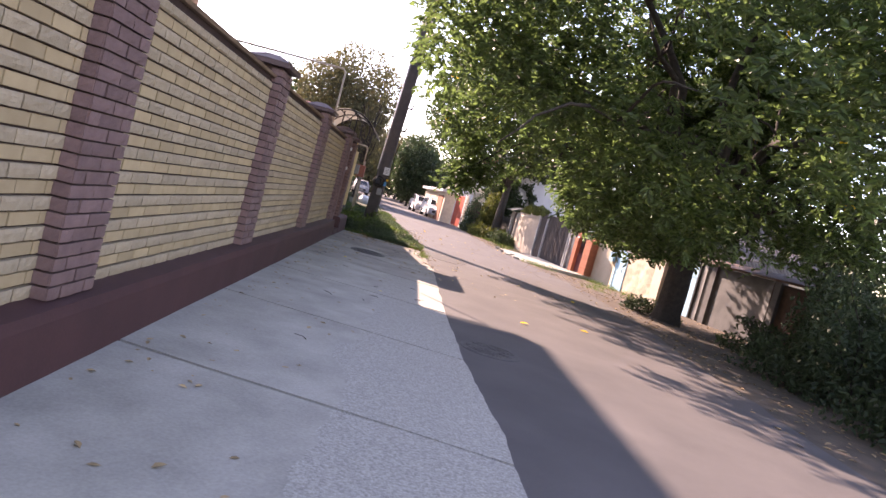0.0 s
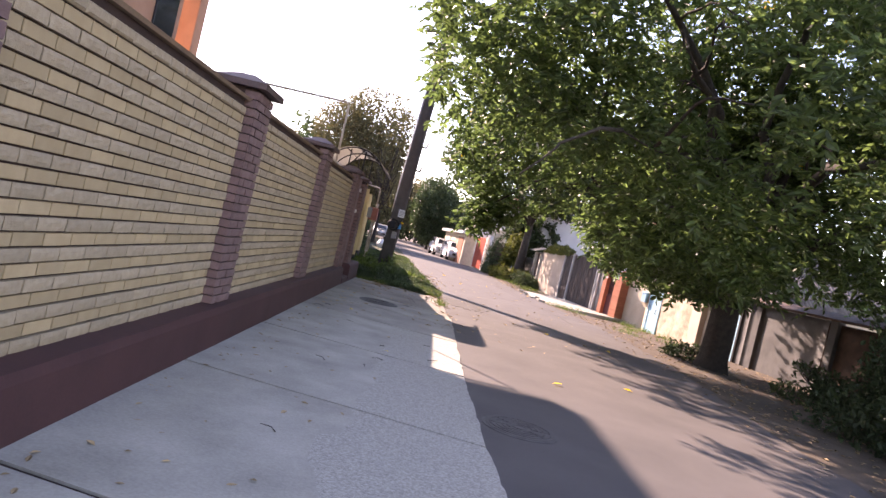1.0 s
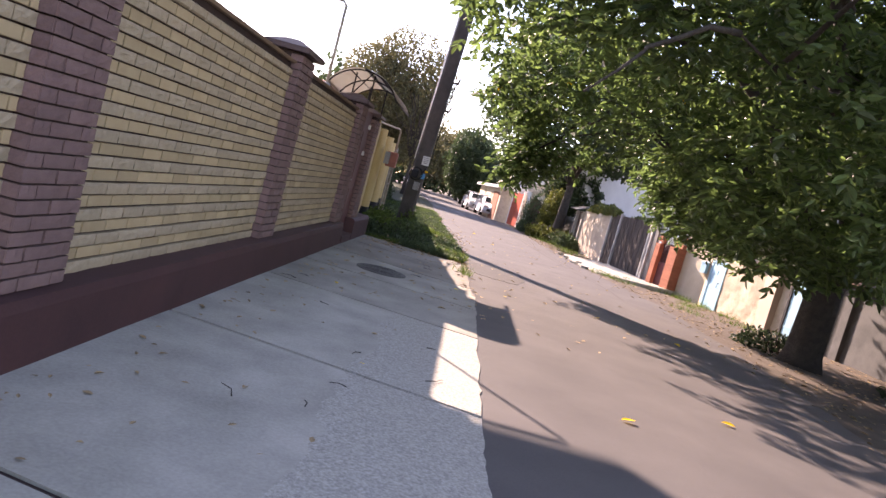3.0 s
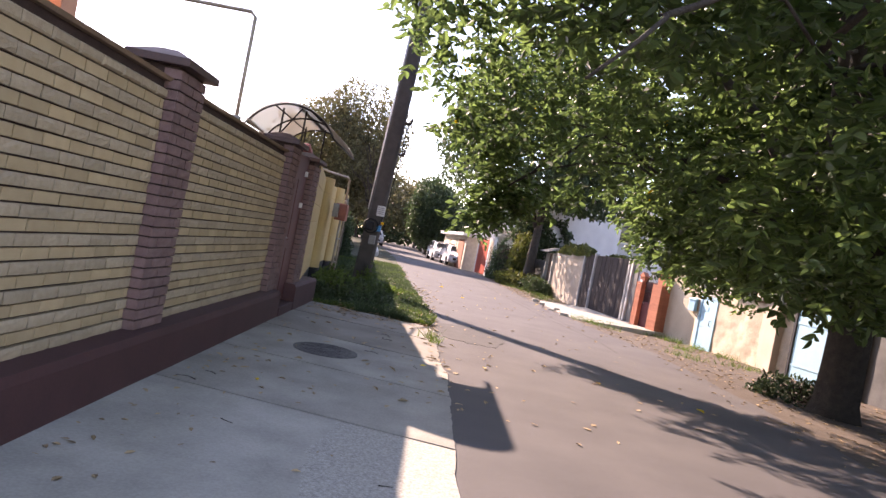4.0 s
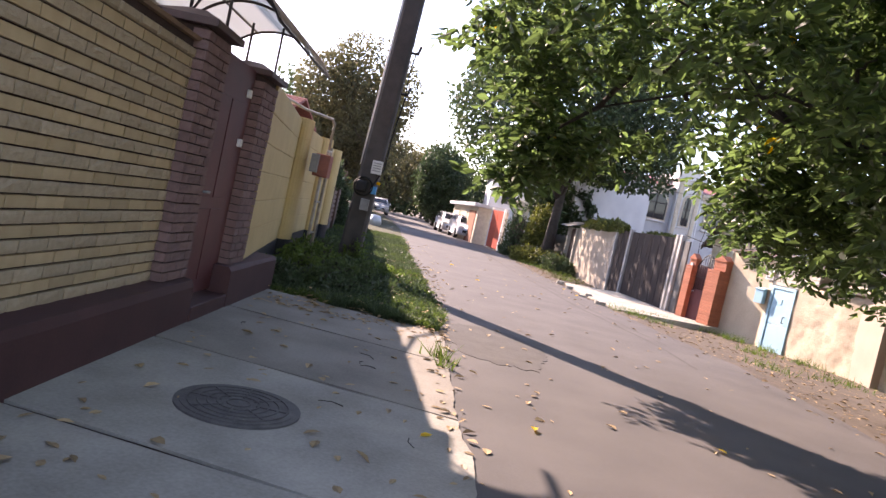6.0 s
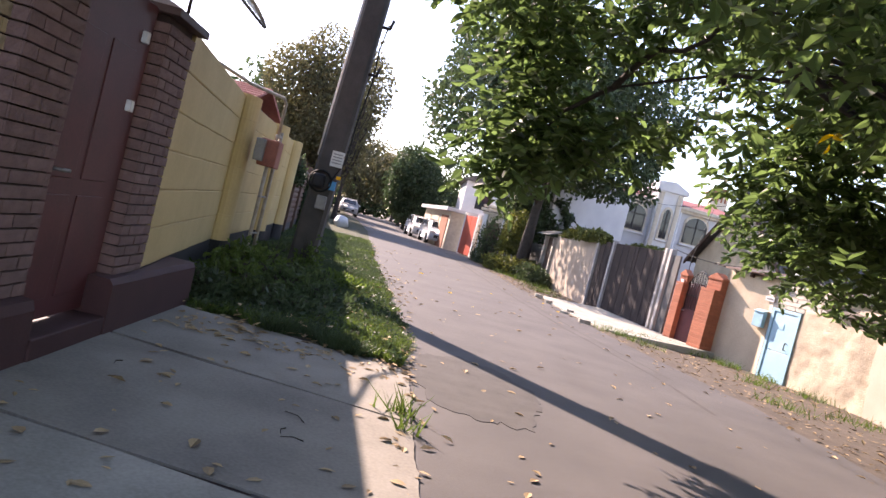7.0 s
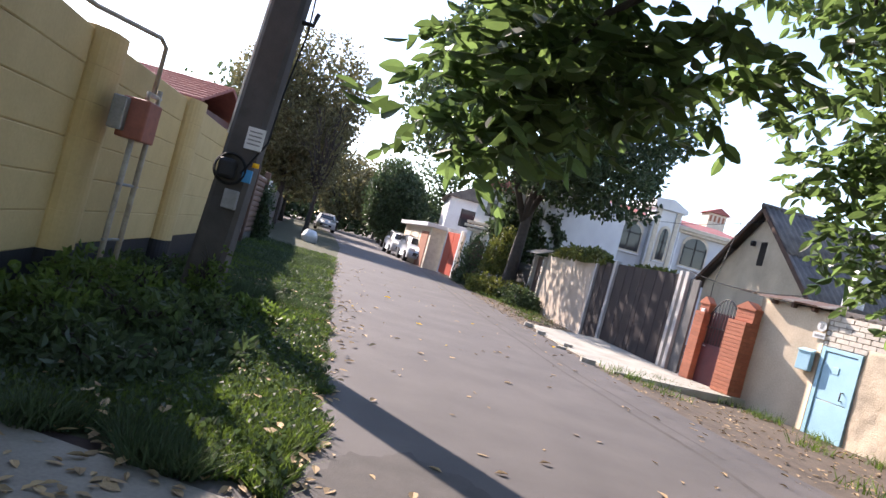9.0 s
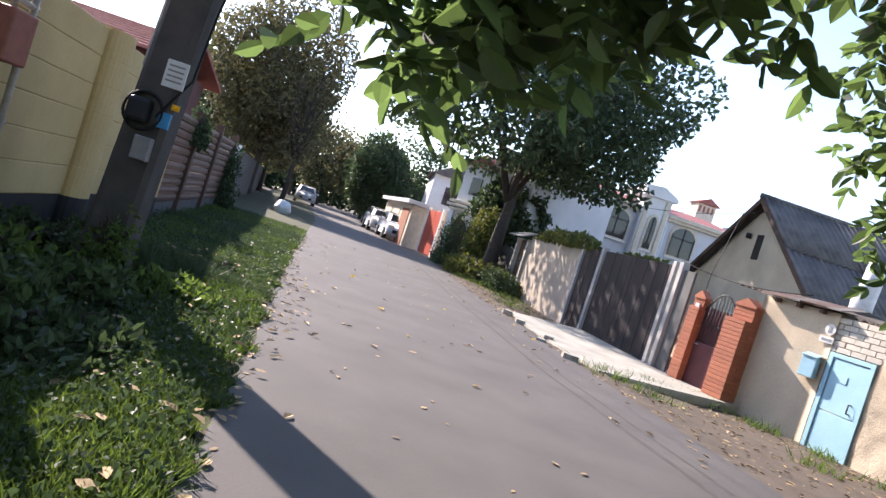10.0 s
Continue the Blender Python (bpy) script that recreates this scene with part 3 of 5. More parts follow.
tube(bm, [(0.05, -0.08, 1.86), (0.05, -0.08, 1.93), (0.05, 0.2, 1.93)], 0.022, 8)
part("elbow", bm, "pipe", box_gas)
bm = B()
tube(bm, [(0.03, 0.08, 1.95), (0.03, 0.08, 2.38), (0.0, 0.0, 2.44), (-0.3, -0.6, 2.44), (-0.45, -4.2, 2.36), (-0.5, -6.2, 2.5), (-0.5, -6.6, 2.15)], 0.022, 8)
part("overhead_pipe", bm, "pipe", box_gas)
for z in (0.6, 1.1):
    bm = B()
    tube(bm, [(0.02, -0.15, z), (0.05, 0.22, z)], 0.014, 6)
    part("clip", bm, "grey_metal", box_gas)

# ---- leaning pole ----
pole = thing("utility_pole", (-1.37, 18.68, 0), "dark weathered utility pole, slightly leaning, with cable boxes", "utility pole")


def lean(z, dx=0.0, dy=0.0):
    return (0.042 * z + dx, dy - 0.004 * z, z)


bm = B()
prof = []
for z, r in ((-0.3, 0.2), (0.2, 0.195), (1.4, 0.188), (3.0, 0.18), (9.0, 0.14)):
    cx, cy, _ = lean(z)
    prof.append([bm.verts.new((cx + sx * r, cy + sy * r, z)) for sx, sy in ((-0.75, -1), (0.75, -1), (1, -0.75), (1, 0.75), (0.75, 1), (-0.75, 1), (-1, 0.75), (-1, -0.75))])
for a, b in zip(prof, prof[1:]):
    for j in range(8):
        bm.faces.new((a[j], a[(j + 1) % 8], b[(j + 1) % 8], b[j]))
bm.faces.new(prof[-1])
part("shaft", bm, "pole", pole)
# added white strip: stands in for sunlight on the pole's left edge
bm = B()
tube(bm, [lean(z, -0.185, -0.1) for z in (1.9, 4.0, 9.0)], 0.03, 8)
part("lit_edge", bm, "sign_white", pole, "pale strip for the pole's sunlit left edge")
bm = B()
loop = [(lean(1.52)[0] - 0.05 + 0.165 * math.cos(a), -0.2, 1.52 + 0.165 * math.sin(a)) for a in np.linspace(0, 2 * math.pi, 25)]
for k in range(4):
    tube(bm, [(x + 0.006 * k, y - 0.012 * k, z + 0.01 * math.sin(k)) for x, y, z in loop], 0.012, 6, cap=False)
part("cable_coil", bm, "rubber", pole, "coil of black cable")
bm = B()
box(bm, -0.1, -0.3, 1.41, 0.1, -0.18, 1.63, 0.04)
part("junction_box", bm, "black_paint", pole, "round-edged black cable box")
bm = B()
box(bm, 0.04, -0.28, 1.1, 0.19, -0.18, 1.31, 0.012)
part("meter_box", bm, "grey_metal", pole, "small grey tin box")
bm = B()
box(bm, 0.1, -0.21, 1.78, 0.29, -0.19, 2.02, 0.004)
part("notice", bm, "sign_white", pole, "white paper notice")
for k in range(4):
    bm = B()
    box(bm, 0.125, -0.214, 1.83 + 0.045 * k, 0.265, -0.2105, 1.845 + 0.045 * k)
    part("print_line", bm, "grey_metal", pole, "line of print too small to read")
bm = B()
box(bm, 0.17, -0.24, 1.42, 0.27, -0.19, 1.56, 0.006)
part("blue_tag", bm, "sign_blue", pole, "bright blue tag")
bm = B()
tube(bm, [(0.28, -0.21, 1.6), (0.28, -0.21, 1.65)], 0.035, 10)
part("yellow_tag", bm, "leaf_yellow", pole, "small yellow tag")
for z in (3.3, 4.05):
    bm = B()
    tube(bm, [lean(z, 0.1), lean(z, 0.3), lean(z + 0.14, 0.32)], 0.03, 8)
    part("insulator", bm, "dark_metal", pole)
bm = B()
tube(bm, [lean(4.1, 0.27), lean(3.7, 0.24, -0.05), lean(3.2, 0.27), lean(2.5, 0.22), lean(1.9, 0.24, -0.1), lean(1.5, 0.1, -0.28)], 0.012, 6)
part("cable", bm, "rubber", pole)
bm = B()
box(bm, *(np.array(lean(7.6)) - (0.7, 0.05, 0.05)), *(np.array(lean(7.6)) + (0.7, 0.05, 0.05)), 0.005)
part("crossarm", bm, "dark_metal", pole)


def wire(name, a, b, sag, r=0.008):
    a, b = Vector(a), Vector(b)
    bm = B()
    tube(bm, [a.lerp(b, k / 16) - Vector((0, 0, sag * 4 * (k / 16) * (1 - k / 16))) for k in range(17)], r, 5)
    return tagged(part(name, bm, "rubber"), "black overhead cable strung along the lane", "cable", "overhead cables")


for k, dx in enumerate((-0.6, -0.2, 0.25, 0.6)):
    wire("overhead_cable", (-1.05 + dx, 18.65, 7.66), (-3.6 + dx, 54, 7.4), 0.7)
    wire("overhead_cable", (-1.05 + dx, 18.65, 7.66), (9.5 + dx, -10, 6.7), 0.5)

# ---- fences and gates across the lane ----
def frame_on(y0, y1):
    """The pose of a fence piece that starts at y0 on the far fence line and runs towards y1; its west side faces the lane."""
    x0, x1 = wall_right(y0), wall_right(y1)
    return pose(x0, y0, -0.11, 0, 0, math.degrees(math.atan2(x0 - x1, y1 - y0))), math.hypot(x1 - x0, y1 - y0)


def fence_thing(name, y0, y1, label, category, group="", kind=""):
    m, length = frame_on(y0, y1)
    ob = thing(name, (0, 0, 0), label, category, group, kind)
    ob.matrix_basis = m
    return ob, length


def worn_wall(bm, y0, y1, z0, z1, thick, amp, step=0.12, top_amp=0.0):
    """A wall face with an uneven surface, flat behind."""
    ny, nz = max(2, int((y1 - y0) / step)), max(2, int((z1 - z0) / step))
    grid = []
    for i in range(ny + 1):
        col = []
        for j in range(nz + 1):
            y, z = y0 + (y1 - y0) * i / ny, z0 + (z1 - z0) * j / nz
            if j == nz:
                z += top_amp * noise.noise((y * 2.3, 3, 0))
            x = amp * noise.noise((y * 2.2 + y0, z * 2.2, 5)) + amp * 0.5 * noise.noise((y * 7, z * 7, 5))
            col.append(bm.verts.new((x, y, z)))
        grid.append(col)
    for a, b in zip(grid, grid[1:]):
        for j in range(nz):
            bm.faces.new((a[j + 1], b[j + 1], b[j], a[j])).smooth = True
    top = [(c[nz], bm.verts.new((thick, c[nz].co.y, c[nz].co.z))) for c in grid]
    for (a, b), (c, d) in zip(top, top[1:]):
        bm.faces.new((a, b, d, c))
    lo = [bm.verts.new((thick, c[0].co.y, z0)) for c in grid]
    for k in range(ny):
        bm.faces.new((top[k][1], lo[k], lo[k + 1], top[k + 1][1]))
    bm.faces.new([grid[0][j] for j in range(nz + 1)] + [top[0][1], lo[0]])
    bm.faces.new(([grid[ny][j] for j in range(nz + 1)] + [top[ny][1], lo[ny]])[::-1])
    return bm


# shaded old wall behind the big tree
wall, length = fence_thing("wall_east_1", 17.3, 2.0, "old shaded grey-brown plaster wall with a brown coping", "wall", kind="structure")
wall.matrix_basis = frame_on(2.0, 17.3)[0]
length = frame_on(2.0, 17.3)[1]
k, y = 0, 0.0
while y < length - 0.1:
    w = min((2.6, 1.9, 3.1)[k % 3], length - y)
    bm = B()
    worn_wall(bm, y, y + w, -0.3, 1.75 + 0.05 * (k % 2), 0.25, 0.015, 0.25)
    part("panel", bm, ("grey_wall", "wood_dark", "grey_wall")[k % 3], wall)
    y += w
    k += 1
for k in range(6):
    bm = B()
    box(bm, -0.1, 0.1 + 2.9 * k, -0.2, 0.1, 0.35 + 2.9 * k, 1.85, 0.01)
    part("post", bm, "grey_wall", wall)
bm = B()
prism(bm, [(-0.22, 1.80), (0.4, 1.98), (0.4, 2.03), (-0.22, 1.86)], 0, length, "y")
part("coping", bm, "wood_dark", wall, "dark brown boarded coping")

panel_blue, length = fence_thing("metal_gate", 17.35, 18.6, "pale blue painted metal gate beside the big tree", "gate")
bm = B()
box(bm, -0.02, 0.04, 0.0, 0.03, length - 0.04, 1.65, 0.005)
part("gate_leaf", bm, "blue", panel_blue)
for y in (0.0, length):
    bm = B()
    box(bm, -0.05, y - 0.04, -0.2, 0.06, y + 0.04, 1.8, 0.006)
    part("gate_post", bm, "dark_metal", panel_blue)
for z in (0.3, 1.3):
    bm = B()
    box(bm, -0.035, 0.05, z, -0.021, length - 0.05, z + 0.05, 0.003)
    part("rail", bm, "blue", panel_blue)

stonewall, length = fence_thing("wall_east_2", 18.65, 21.53, "rough pale stone wall with worn lime plaster", "wall", kind="structure")
bm = B()
worn_wall(bm, 0, length, -0.3, 1.63, 0.3, 0.035, 0.07, 0.02)
part("backing", bm, "stone", stonewall)
rnd = random.Random(3)
z = -0.05
while z < 1.55:
    h = rnd.uniform(0.16, 0.26)
    y = rnd.uniform(-0.2, 0)
    while y < length - 0.05:
        w = rnd.uniform(0.22, 0.5)
        a, b = max(y, 0.0), min(y + w - 0.025, length)
        if b - a > 0.08 and rnd.random() < 0.12:
            bm = B()
            d = rnd.uniform(-0.006, 0.004)
            pts = [(a + rnd.uniform(0, 0.03), z + rnd.uniform(0, 0.02)), (b - rnd.uniform(0, 0.03), z + rnd.uniform(0, 0.02)), (b, z + h * 0.6),
                   (b - rnd.uniform(0, 0.04), z + h - 0.025), (a + rnd.uniform(0, 0.05), z + h - 0.02), (a, z + h * 0.5)]
            prism(bm, pts, -0.006 - d, 0.05, "x")
            part("stone", bm, "stone", stonewall)
        y += w
    z += h
bm = B()
prism(bm, [(-0.12, 1.68), (0.45, 1.80), (0.45, 1.84), (-0.12, 1.72)], -0.1, length - 0.6, "y")
part("coping", bm, "slate", stonewall, "grey asbestos sheet edge")

# blue door in its masonry
doorway, length = fence_thing("wall_east_3", 21.0, 22.36, "whitewashed brick masonry round the blue door", "wall", kind="structure")
bm = B()
box(bm, 0.06, 0, 1.53, 0.3, length, 2.08)
part("lintel", bm, "beige_dull", doorway)
for c in range(6):
    y = -0.13 * (c % 2)
    while y < length:
        a, b = max(y, 0.0), min(y + 0.25, length)
        if b - a > 0.05:
            bm = B()
            box(bm, 0.0 + random.uniform(0, 0.015), a, 1.535 + c * 0.09, 0.1, b, 1.615 + c * 0.09, 0.005)
            part("brick", bm, "white_brick", doorway)
        y += 0.262
door, length = fence_thing("door_1", 21.55, 22.33, "closed pale blue metal yard door in a blue frame", "door", kind="structure")
for y0, y1 in ((0, 0.08), (length - 0.08, length)):
    bm = B()
    box(bm, -0.02, y0, -0.1, 0.1, y1, 1.52, 0.005)
    part("door_frame", bm, "blue", door)
bm = B()
box(bm, -0.02, 0.08, 1.45, 0.1, length - 0.08, 1.52, 0.005)
part("door_frame", bm, "blue", door)
for z0, z1 in ((-0.06, 0.62), (0.632, 1.44)):
    bm = B()
    box(bm, 0.0, 0.09, z0, 0.05, length - 0.09, z1, 0.006)
    leaf = part("door_leaf", bm, "blue", door)
bm = B()
tube(bm, [(-0.0, 0.2, 0.70), (-0.05, 0.2, 0.70), (-0.05, 0.2, 0.84), (0.0, 0.2, 0.84)], 0.012, 8)
part("handle", bm, "dark_metal", door, "dark bow handle")
bm = B()
box(bm, -0.012, 0.38, 1.10, 0.002, 0.50, 1.22, 0.003)
part("letter_plate", bm, "blue", door)
letterbox, _ = fence_thing("letterbox", 22.42, 22.7, "small pale blue tin letterbox on the wall", "letterbox")
bm = B()
box(bm, -0.13, 0, 1.02, -0.02, 0.26, 1.36, 0.01)
part("box", bm, "blue", letterbox)
bm = B()
prism(bm, [(-0.15, 1.345), (-0.01, 1.40), (-0.01, 1.41), (-0.15, 1.36)], -0.01, 0.27, "y")
part("lid", bm, "blue", letterbox)
plate, _ = fence_thing("number_plate", 22.32, 22.6, "white enamel house plate with a grey bar", "house plate")
bm = B()
box(bm, -0.03, 0.02, 1.62, -0.018, 0.26, 1.72, 0.003)
part("plate", bm, "sign_white", plate)
bm = B()
box(bm, -0.034, 0.05, 1.65, -0.0305, 0.22, 1.69)
part("bar", bm, "grey_metal", plate)
bm = B()
tube(bm, [(-0.02, 0.12, 1.84), (-0.034, 0.12, 1.84)], 0.09, 20)
part("disc", bm, "sign_white", plate, "round white plate")
bm = B()
box(bm, -0.039, 0.09, 1.79, -0.0345, 0.15, 1.89)
part("bar", bm, "grey_metal", plate)

beige, length = fence_thing("wall_east_4", 22.36, 23.72, "stained beige plaster wall under an old board coping", "wall", kind="structure")
bm = B()
worn_wall(bm, 0, length, -0.3, 2.12, 0.28, 0.012, 0.12, 0.02)
part("plaster", bm, "beige", beige)
rnd = random.Random(8)
for k in range(6):
    bm = B()
    y = -0.1 + k * 0.25
    prism(bm, [(-0.16 + rnd.uniform(-0.04, 0.03), 2.13 + rnd.uniform(0, 0.015)), (0.5, 2.27), (0.5, 2.29), (-0.16, 2.165)], y, y + 0.255 + rnd.uniform(0, 0.02), "y")
    part("board", bm, "wood_dark" if k % 3 else "slate", beige)
for k in range(3):
    bm = B()
    box(bm, -0.1, 0.25 + 0.42 * k, 2.05, 0.1, 0.32 + 0.42 * k, 2.125, 0.008)
    part("rafter_end", bm, "wood_dark", beige)

# wicket between orange brick pillars
porch, length = fence_thing("wicket_gate", 23.72, 25.3, "dark red wicket gate with an arched grille between orange brick pillars", "gate")


def orange_pillar(y0, y1, depth, peak):
    p, _ = fence_thing("orange_pillar", 23.72, 25.3, "orange brick gate pillar with a sloped top", "pillar", "wicket pillars")
    z, c = 0.0, 0
    while z < peak - 0.16:
        d = depth if z < 1.5 else depth * 0.55
        for a, b in (((-d, -d / 2), (-d / 2, 0.06)) if c % 2 else ((-d, 0.06),)):
            bm = B()
            box(bm, a + 0.004, y0 + 0.003 * (c % 2), z, b - 0.004, y1, z + 0.066, 0.005)
            part("brick", bm, "orange_brick", p)
        z += 0.075
        c += 1
    bm = B()
    box(bm, -depth * 0.55 + 0.01, y0 + 0.012, -0.2, 0.05, y1 - 0.012, peak - 0.15)
    part("core", bm, "orange_dark", p)
    bm = B()
    box(bm, -depth + 0.012, y0 + 0.014, -0.2, -depth * 0.5, y1 - 0.014, 1.48)
    part("core", bm, "orange_dark", p)
    bm = B()
    prism(bm, [(y0 - 0.01, peak - 0.16), (y1 + 0.01, peak - 0.16), (y1 + 0.01, peak - 0.13), ((y0 + y1) / 2, peak), (y0 - 0.01, peak - 0.13)], -depth * 0.55 - 0.02, 0.06, "x")
    part("top", bm, "orange_brick", p)
    return p


orange_pillar(-0.08, 0.36, 0.36, 1.98)
orange_pillar(1.14, 1.40, 0.2, 1.90)
bm = B()
box(bm, -0.06, 0.36, 0.05, -0.02, 1.13, 0.95, 0.005)
part("gate_leaf", bm, "red_door", porch)
bm = B()
for k in range(10):
    y = 0.40 + 0.077 * k
    zt = 1.55 + 0.38 * math.sin(math.pi * (y - 0.36) / 0.77)
    tube(bm, [(-0.04, y, 0.9), (-0.04, y, zt)], 0.009, 6)
tube(bm, [(-0.04, 0.36 + 0.77 * k / 12, 1.55 + 0.38 * math.sin(math.pi * k / 12)) for k in range(13)], 0.016, 6)
tube(bm, [(-0.04, 0.36, 1.3), (-0.04, 1.13, 1.3)], 0.012, 6)
part("grille", bm, "dark_metal", porch, "arched wrought grille")
bm = B()
box(bm, -0.02, 0.36, 0.9, -0.01, 1.13, 1.62)
part("back_sheet", bm, "red_door", porch)
bm = B()
tube(bm, [(-0.06, 1.06, 0.9), (-0.11, 1.06, 0.9), (-0.11, 0.98, 0.9)], 0.012, 6)
part("handle", bm, "grey_metal", porch)
bm = B()
box(bm, -0.135, 1.22, 1.52, -0.105, 1.32, 1.64, 0.004)
part("bell", bm, "sign_white", porch, "white door bell")
antenna, _ = fence_thing("antenna", 25.0, 25.4, "thin leaning whip antenna behind the wicket gate", "antenna")
bm = B()
tube(bm, [(0.1, 0, 1.2), (0.1, 0.05, 2.2), (0.25, -0.1, 3.6)], 0.014, 6, 0.006)
part("rod", bm, "dark_metal", antenna)

dark, length = fence_thing("driveway_gate", 25.3, 30.95, "dark brown sheet-metal double gate between pale posts", "gate")


def on(y):
    return (y - 25.3) * length / 5.65


bm = B()
box(bm, 0.0, on(25.31), -0.1, 0.05, on(25.7), 2.2, 0.006)
part("side_panel", bm, "grey_wall", dark, "grey side panel")
for y, w in ((25.78, 0.15), (26.05, 0.13), (29.6, 0.16), (30.88, 0.12)):
    bm = B()
    box(bm, -0.07, on(y) - w / 2, -0.2, 0.08, on(y) + w / 2, 2.34, 0.008)
    part("gate_post", bm, "grey_post", dark, "pale grey post")
for a, b in ((26.14, 27.8), (27.82, 29.5), (29.7, 30.8)):
    bm = B()
    box(bm, -0.01, on(a), 0.03, 0.03, on(b), 2.26, 0.006)
    leaf = part("gate_leaf", bm, "gate_brown", dark)
    for k in range(int((b - a) / 0.45)):
        bm = B()
        y = on(a) + 0.22 + 0.45 * k
        prism(bm, [(-0.022, y), (-0.0105, y - 0.03), (-0.0105, y + 0.03)], 0.06, 2.24, "z")
        part("rib", bm, "gate_brown", leaf)
drive = thing("driveway_slab", (0, 0, 0), "cracked pale concrete slab before the gates", "slab", kind="structure")
bm = B()
prism(bm, [(4.55, 24.0), (4.75, 22.5), (6.1, 22.9), (7.95, 23.6), (7.3, 26.4), (6.65, 29.6), (4.5, 28.4), (4.25, 26.4)], -0.2, 0.03, "z")
bmesh.ops.bevel(bm, geom=list(bm.edges), offset=0.02, segments=2, affect="EDGES")
part("slab", bm, "concrete", drive)
rnd = random.Random(12)
for k in range(5):
    bm = B()
    x, y = 4.35 + rnd.uniform(-0.15, 0.3), 22.8 + k * 1.25 + rnd.uniform(-0.5, 0.5)
    r = rnd.uniform(0.08, 0.2)
    prism(bm, [(x + r * rnd.uniform(0.7, 1.1) * math.cos(a), y + r * rnd.uniform(0.8, 1.3) * math.sin(a)) for a in np.linspace(0, 5.4, 7)], -0.08, 0.05 + rnd.uniform(0, 0.05), "z")
    part("broken_piece", bm, "concrete", drive, "broken concrete lump")
dull, length = fence_thing("wall_east_5", 30.95, 36.9, "plain dull beige rendered wall", "wall", kind="structure")
bm = B()
worn_wall(bm, 0, length, -0.3, 2.3, 0.25, 0.006, 0.4)
part("render_coat", bm, "beige_dull", dull)
porch2, length = fence_thing("porch_door", 36.9, 38.3, "narrow dark door under a small tin roof", "door")
bm = B()
box(bm, 0.05, 0.2, -0.1, 0.1, length - 0.2, 2.1, 0.005)
part("door_leaf", bm, "wood_dark", porch2)
for y in (0.0, length - 0.2):
    bm = B()
    for c in range(28):
        box(bm, -0.1, y + 0.01 * (c % 2), -0.1 + c * 0.08, 0.2, y + 0.2, -0.03 + c * 0.08, 0.006)
    part("brick_jamb", bm, "white_brick", porch2)
bm = B()
prism(bm, [(-0.45, 2.16), (0.3, 2.42), (0.3, 2.45), (-0.45, 2.20)], -0.15, length + 0.1, "y")
part("tin_roof", bm, "grey_metal", porch2, "bright tin roof")
low_wall, length = fence_thing("wall_east_6", 38.3, 41.0, "low overgrown grey wall behind the street tree", "wall", kind="structure")
bm = B()
worn_wall(bm, 0, length, -0.3, 1.7, 0.25, 0.01, 0.4)
part("render_coat", bm, "grey_wall", low_wall)


wire("service_cable", (8.0, 23.0, 2.2), (7.25, 26.4, 2.3), 0.14, 0.011)
wire("service_cable", (9.4, 27.8, 4.1), (11.5, 46, 5.6), 0.3, 0.009)

# ---- small gabled house ----
cottage = thing("cottage", (9.45, 27.8, 0), "small beige house with a grey asbestos gable roof", "house")
cottage.matrix_basis = pose(11.16, 30.9, -0.26) @ Matrix.Scale(1.2, 4)
bm = B()
prism(bm, [(-2.85, -0.3), (2.7, -0.3), (2.7, 2.4), (0.0, 4.32), (-2.85, 2.2)], 0, 8, "x")
part("wall", bm, "beige", cottage)


def wavy(bm, p0, p1, q0, q1, waves, amp, thick=0.02):
    """A corrugated sheet between two sloping edges p0-p1 (eave to ridge) and q0-q1."""
    p0, p1, q0, q1 = map(Vector, (p0, p1, q0, q1))
    up = (p1 - p0).cross(q0 - p0).normalized()
    if up.z < 0:
        up = -up
    n = waves * 6
    a = [[bm.verts.new(e0.lerp(e1, k / n) + up * (amp * math.sin(2 * math.pi * waves * k / n) + t)) for k in range(n + 1)] for e0, e1 in ((p0, q0), (p1, q1)) for t in (0, thick)]
    for k in range(n):
        bm.faces.new((a[1][k], a[1][k + 1], a[3][k + 1], a[3][k])).smooth = True
        bm.faces.new((a[0][k], a[2][k], a[2][k + 1], a[0][k + 1])).smooth = True
        bm.faces.new((a[0][k], a[0][k + 1], a[1][k + 1], a[1][k]))
        bm.faces.new((a[2][k], a[3][k], a[3][k + 1], a[2][k + 1]))
    return bm


for sy, label in ((-1, "near"), (1, "far")):
    ye, ze = (-3.15, 2.02) if sy < 0 else (3.05, 2.18)
    for a, b in ((-0.25, 1.6), (1.58, 3.4), (3.38, 5.2), (5.18, 8.2)):
        for u0, u1 in ((0, 0.52), (0.5, 1.0)):
            bm = B()
            lift = 0.03 * (u0 > 0)
            wavy(bm, (a, ye + (0 - ye) * u0, ze + (4.40 - ze) * u0 + lift), (a, ye + (0 - ye) * u1, ze + (4.40 - ze) * u1 + lift),
                 (b, ye + (0 - ye) * u0, ze + (4.40 - ze) * u0 + lift), (b, ye + (0 - ye) * u1, ze + (4.40 - ze) * u1 + lift), int((b - a) / 0.15), 0.022)
            part("roof_sheet", bm, "slate", cottage)
    bm = B()
    prism(bm, [(ye, ze - 0.1), (ye, ze + 0.03), (0, 4.42), (0, 4.27)], -0.27, -0.22, "x")
    part("bargeboard", bm, "wood_dark", cottage)
bm = B()
tube(bm, [(-0.3, 0, 4.43), (8.2, 0, 4.43)], 0.07, 10)
part("ridge", bm, "slate", cottage)
bm = B()
box(bm, -0.02, -0.16, 2.95, 0.06, 0.12, 3.55, 0.01)
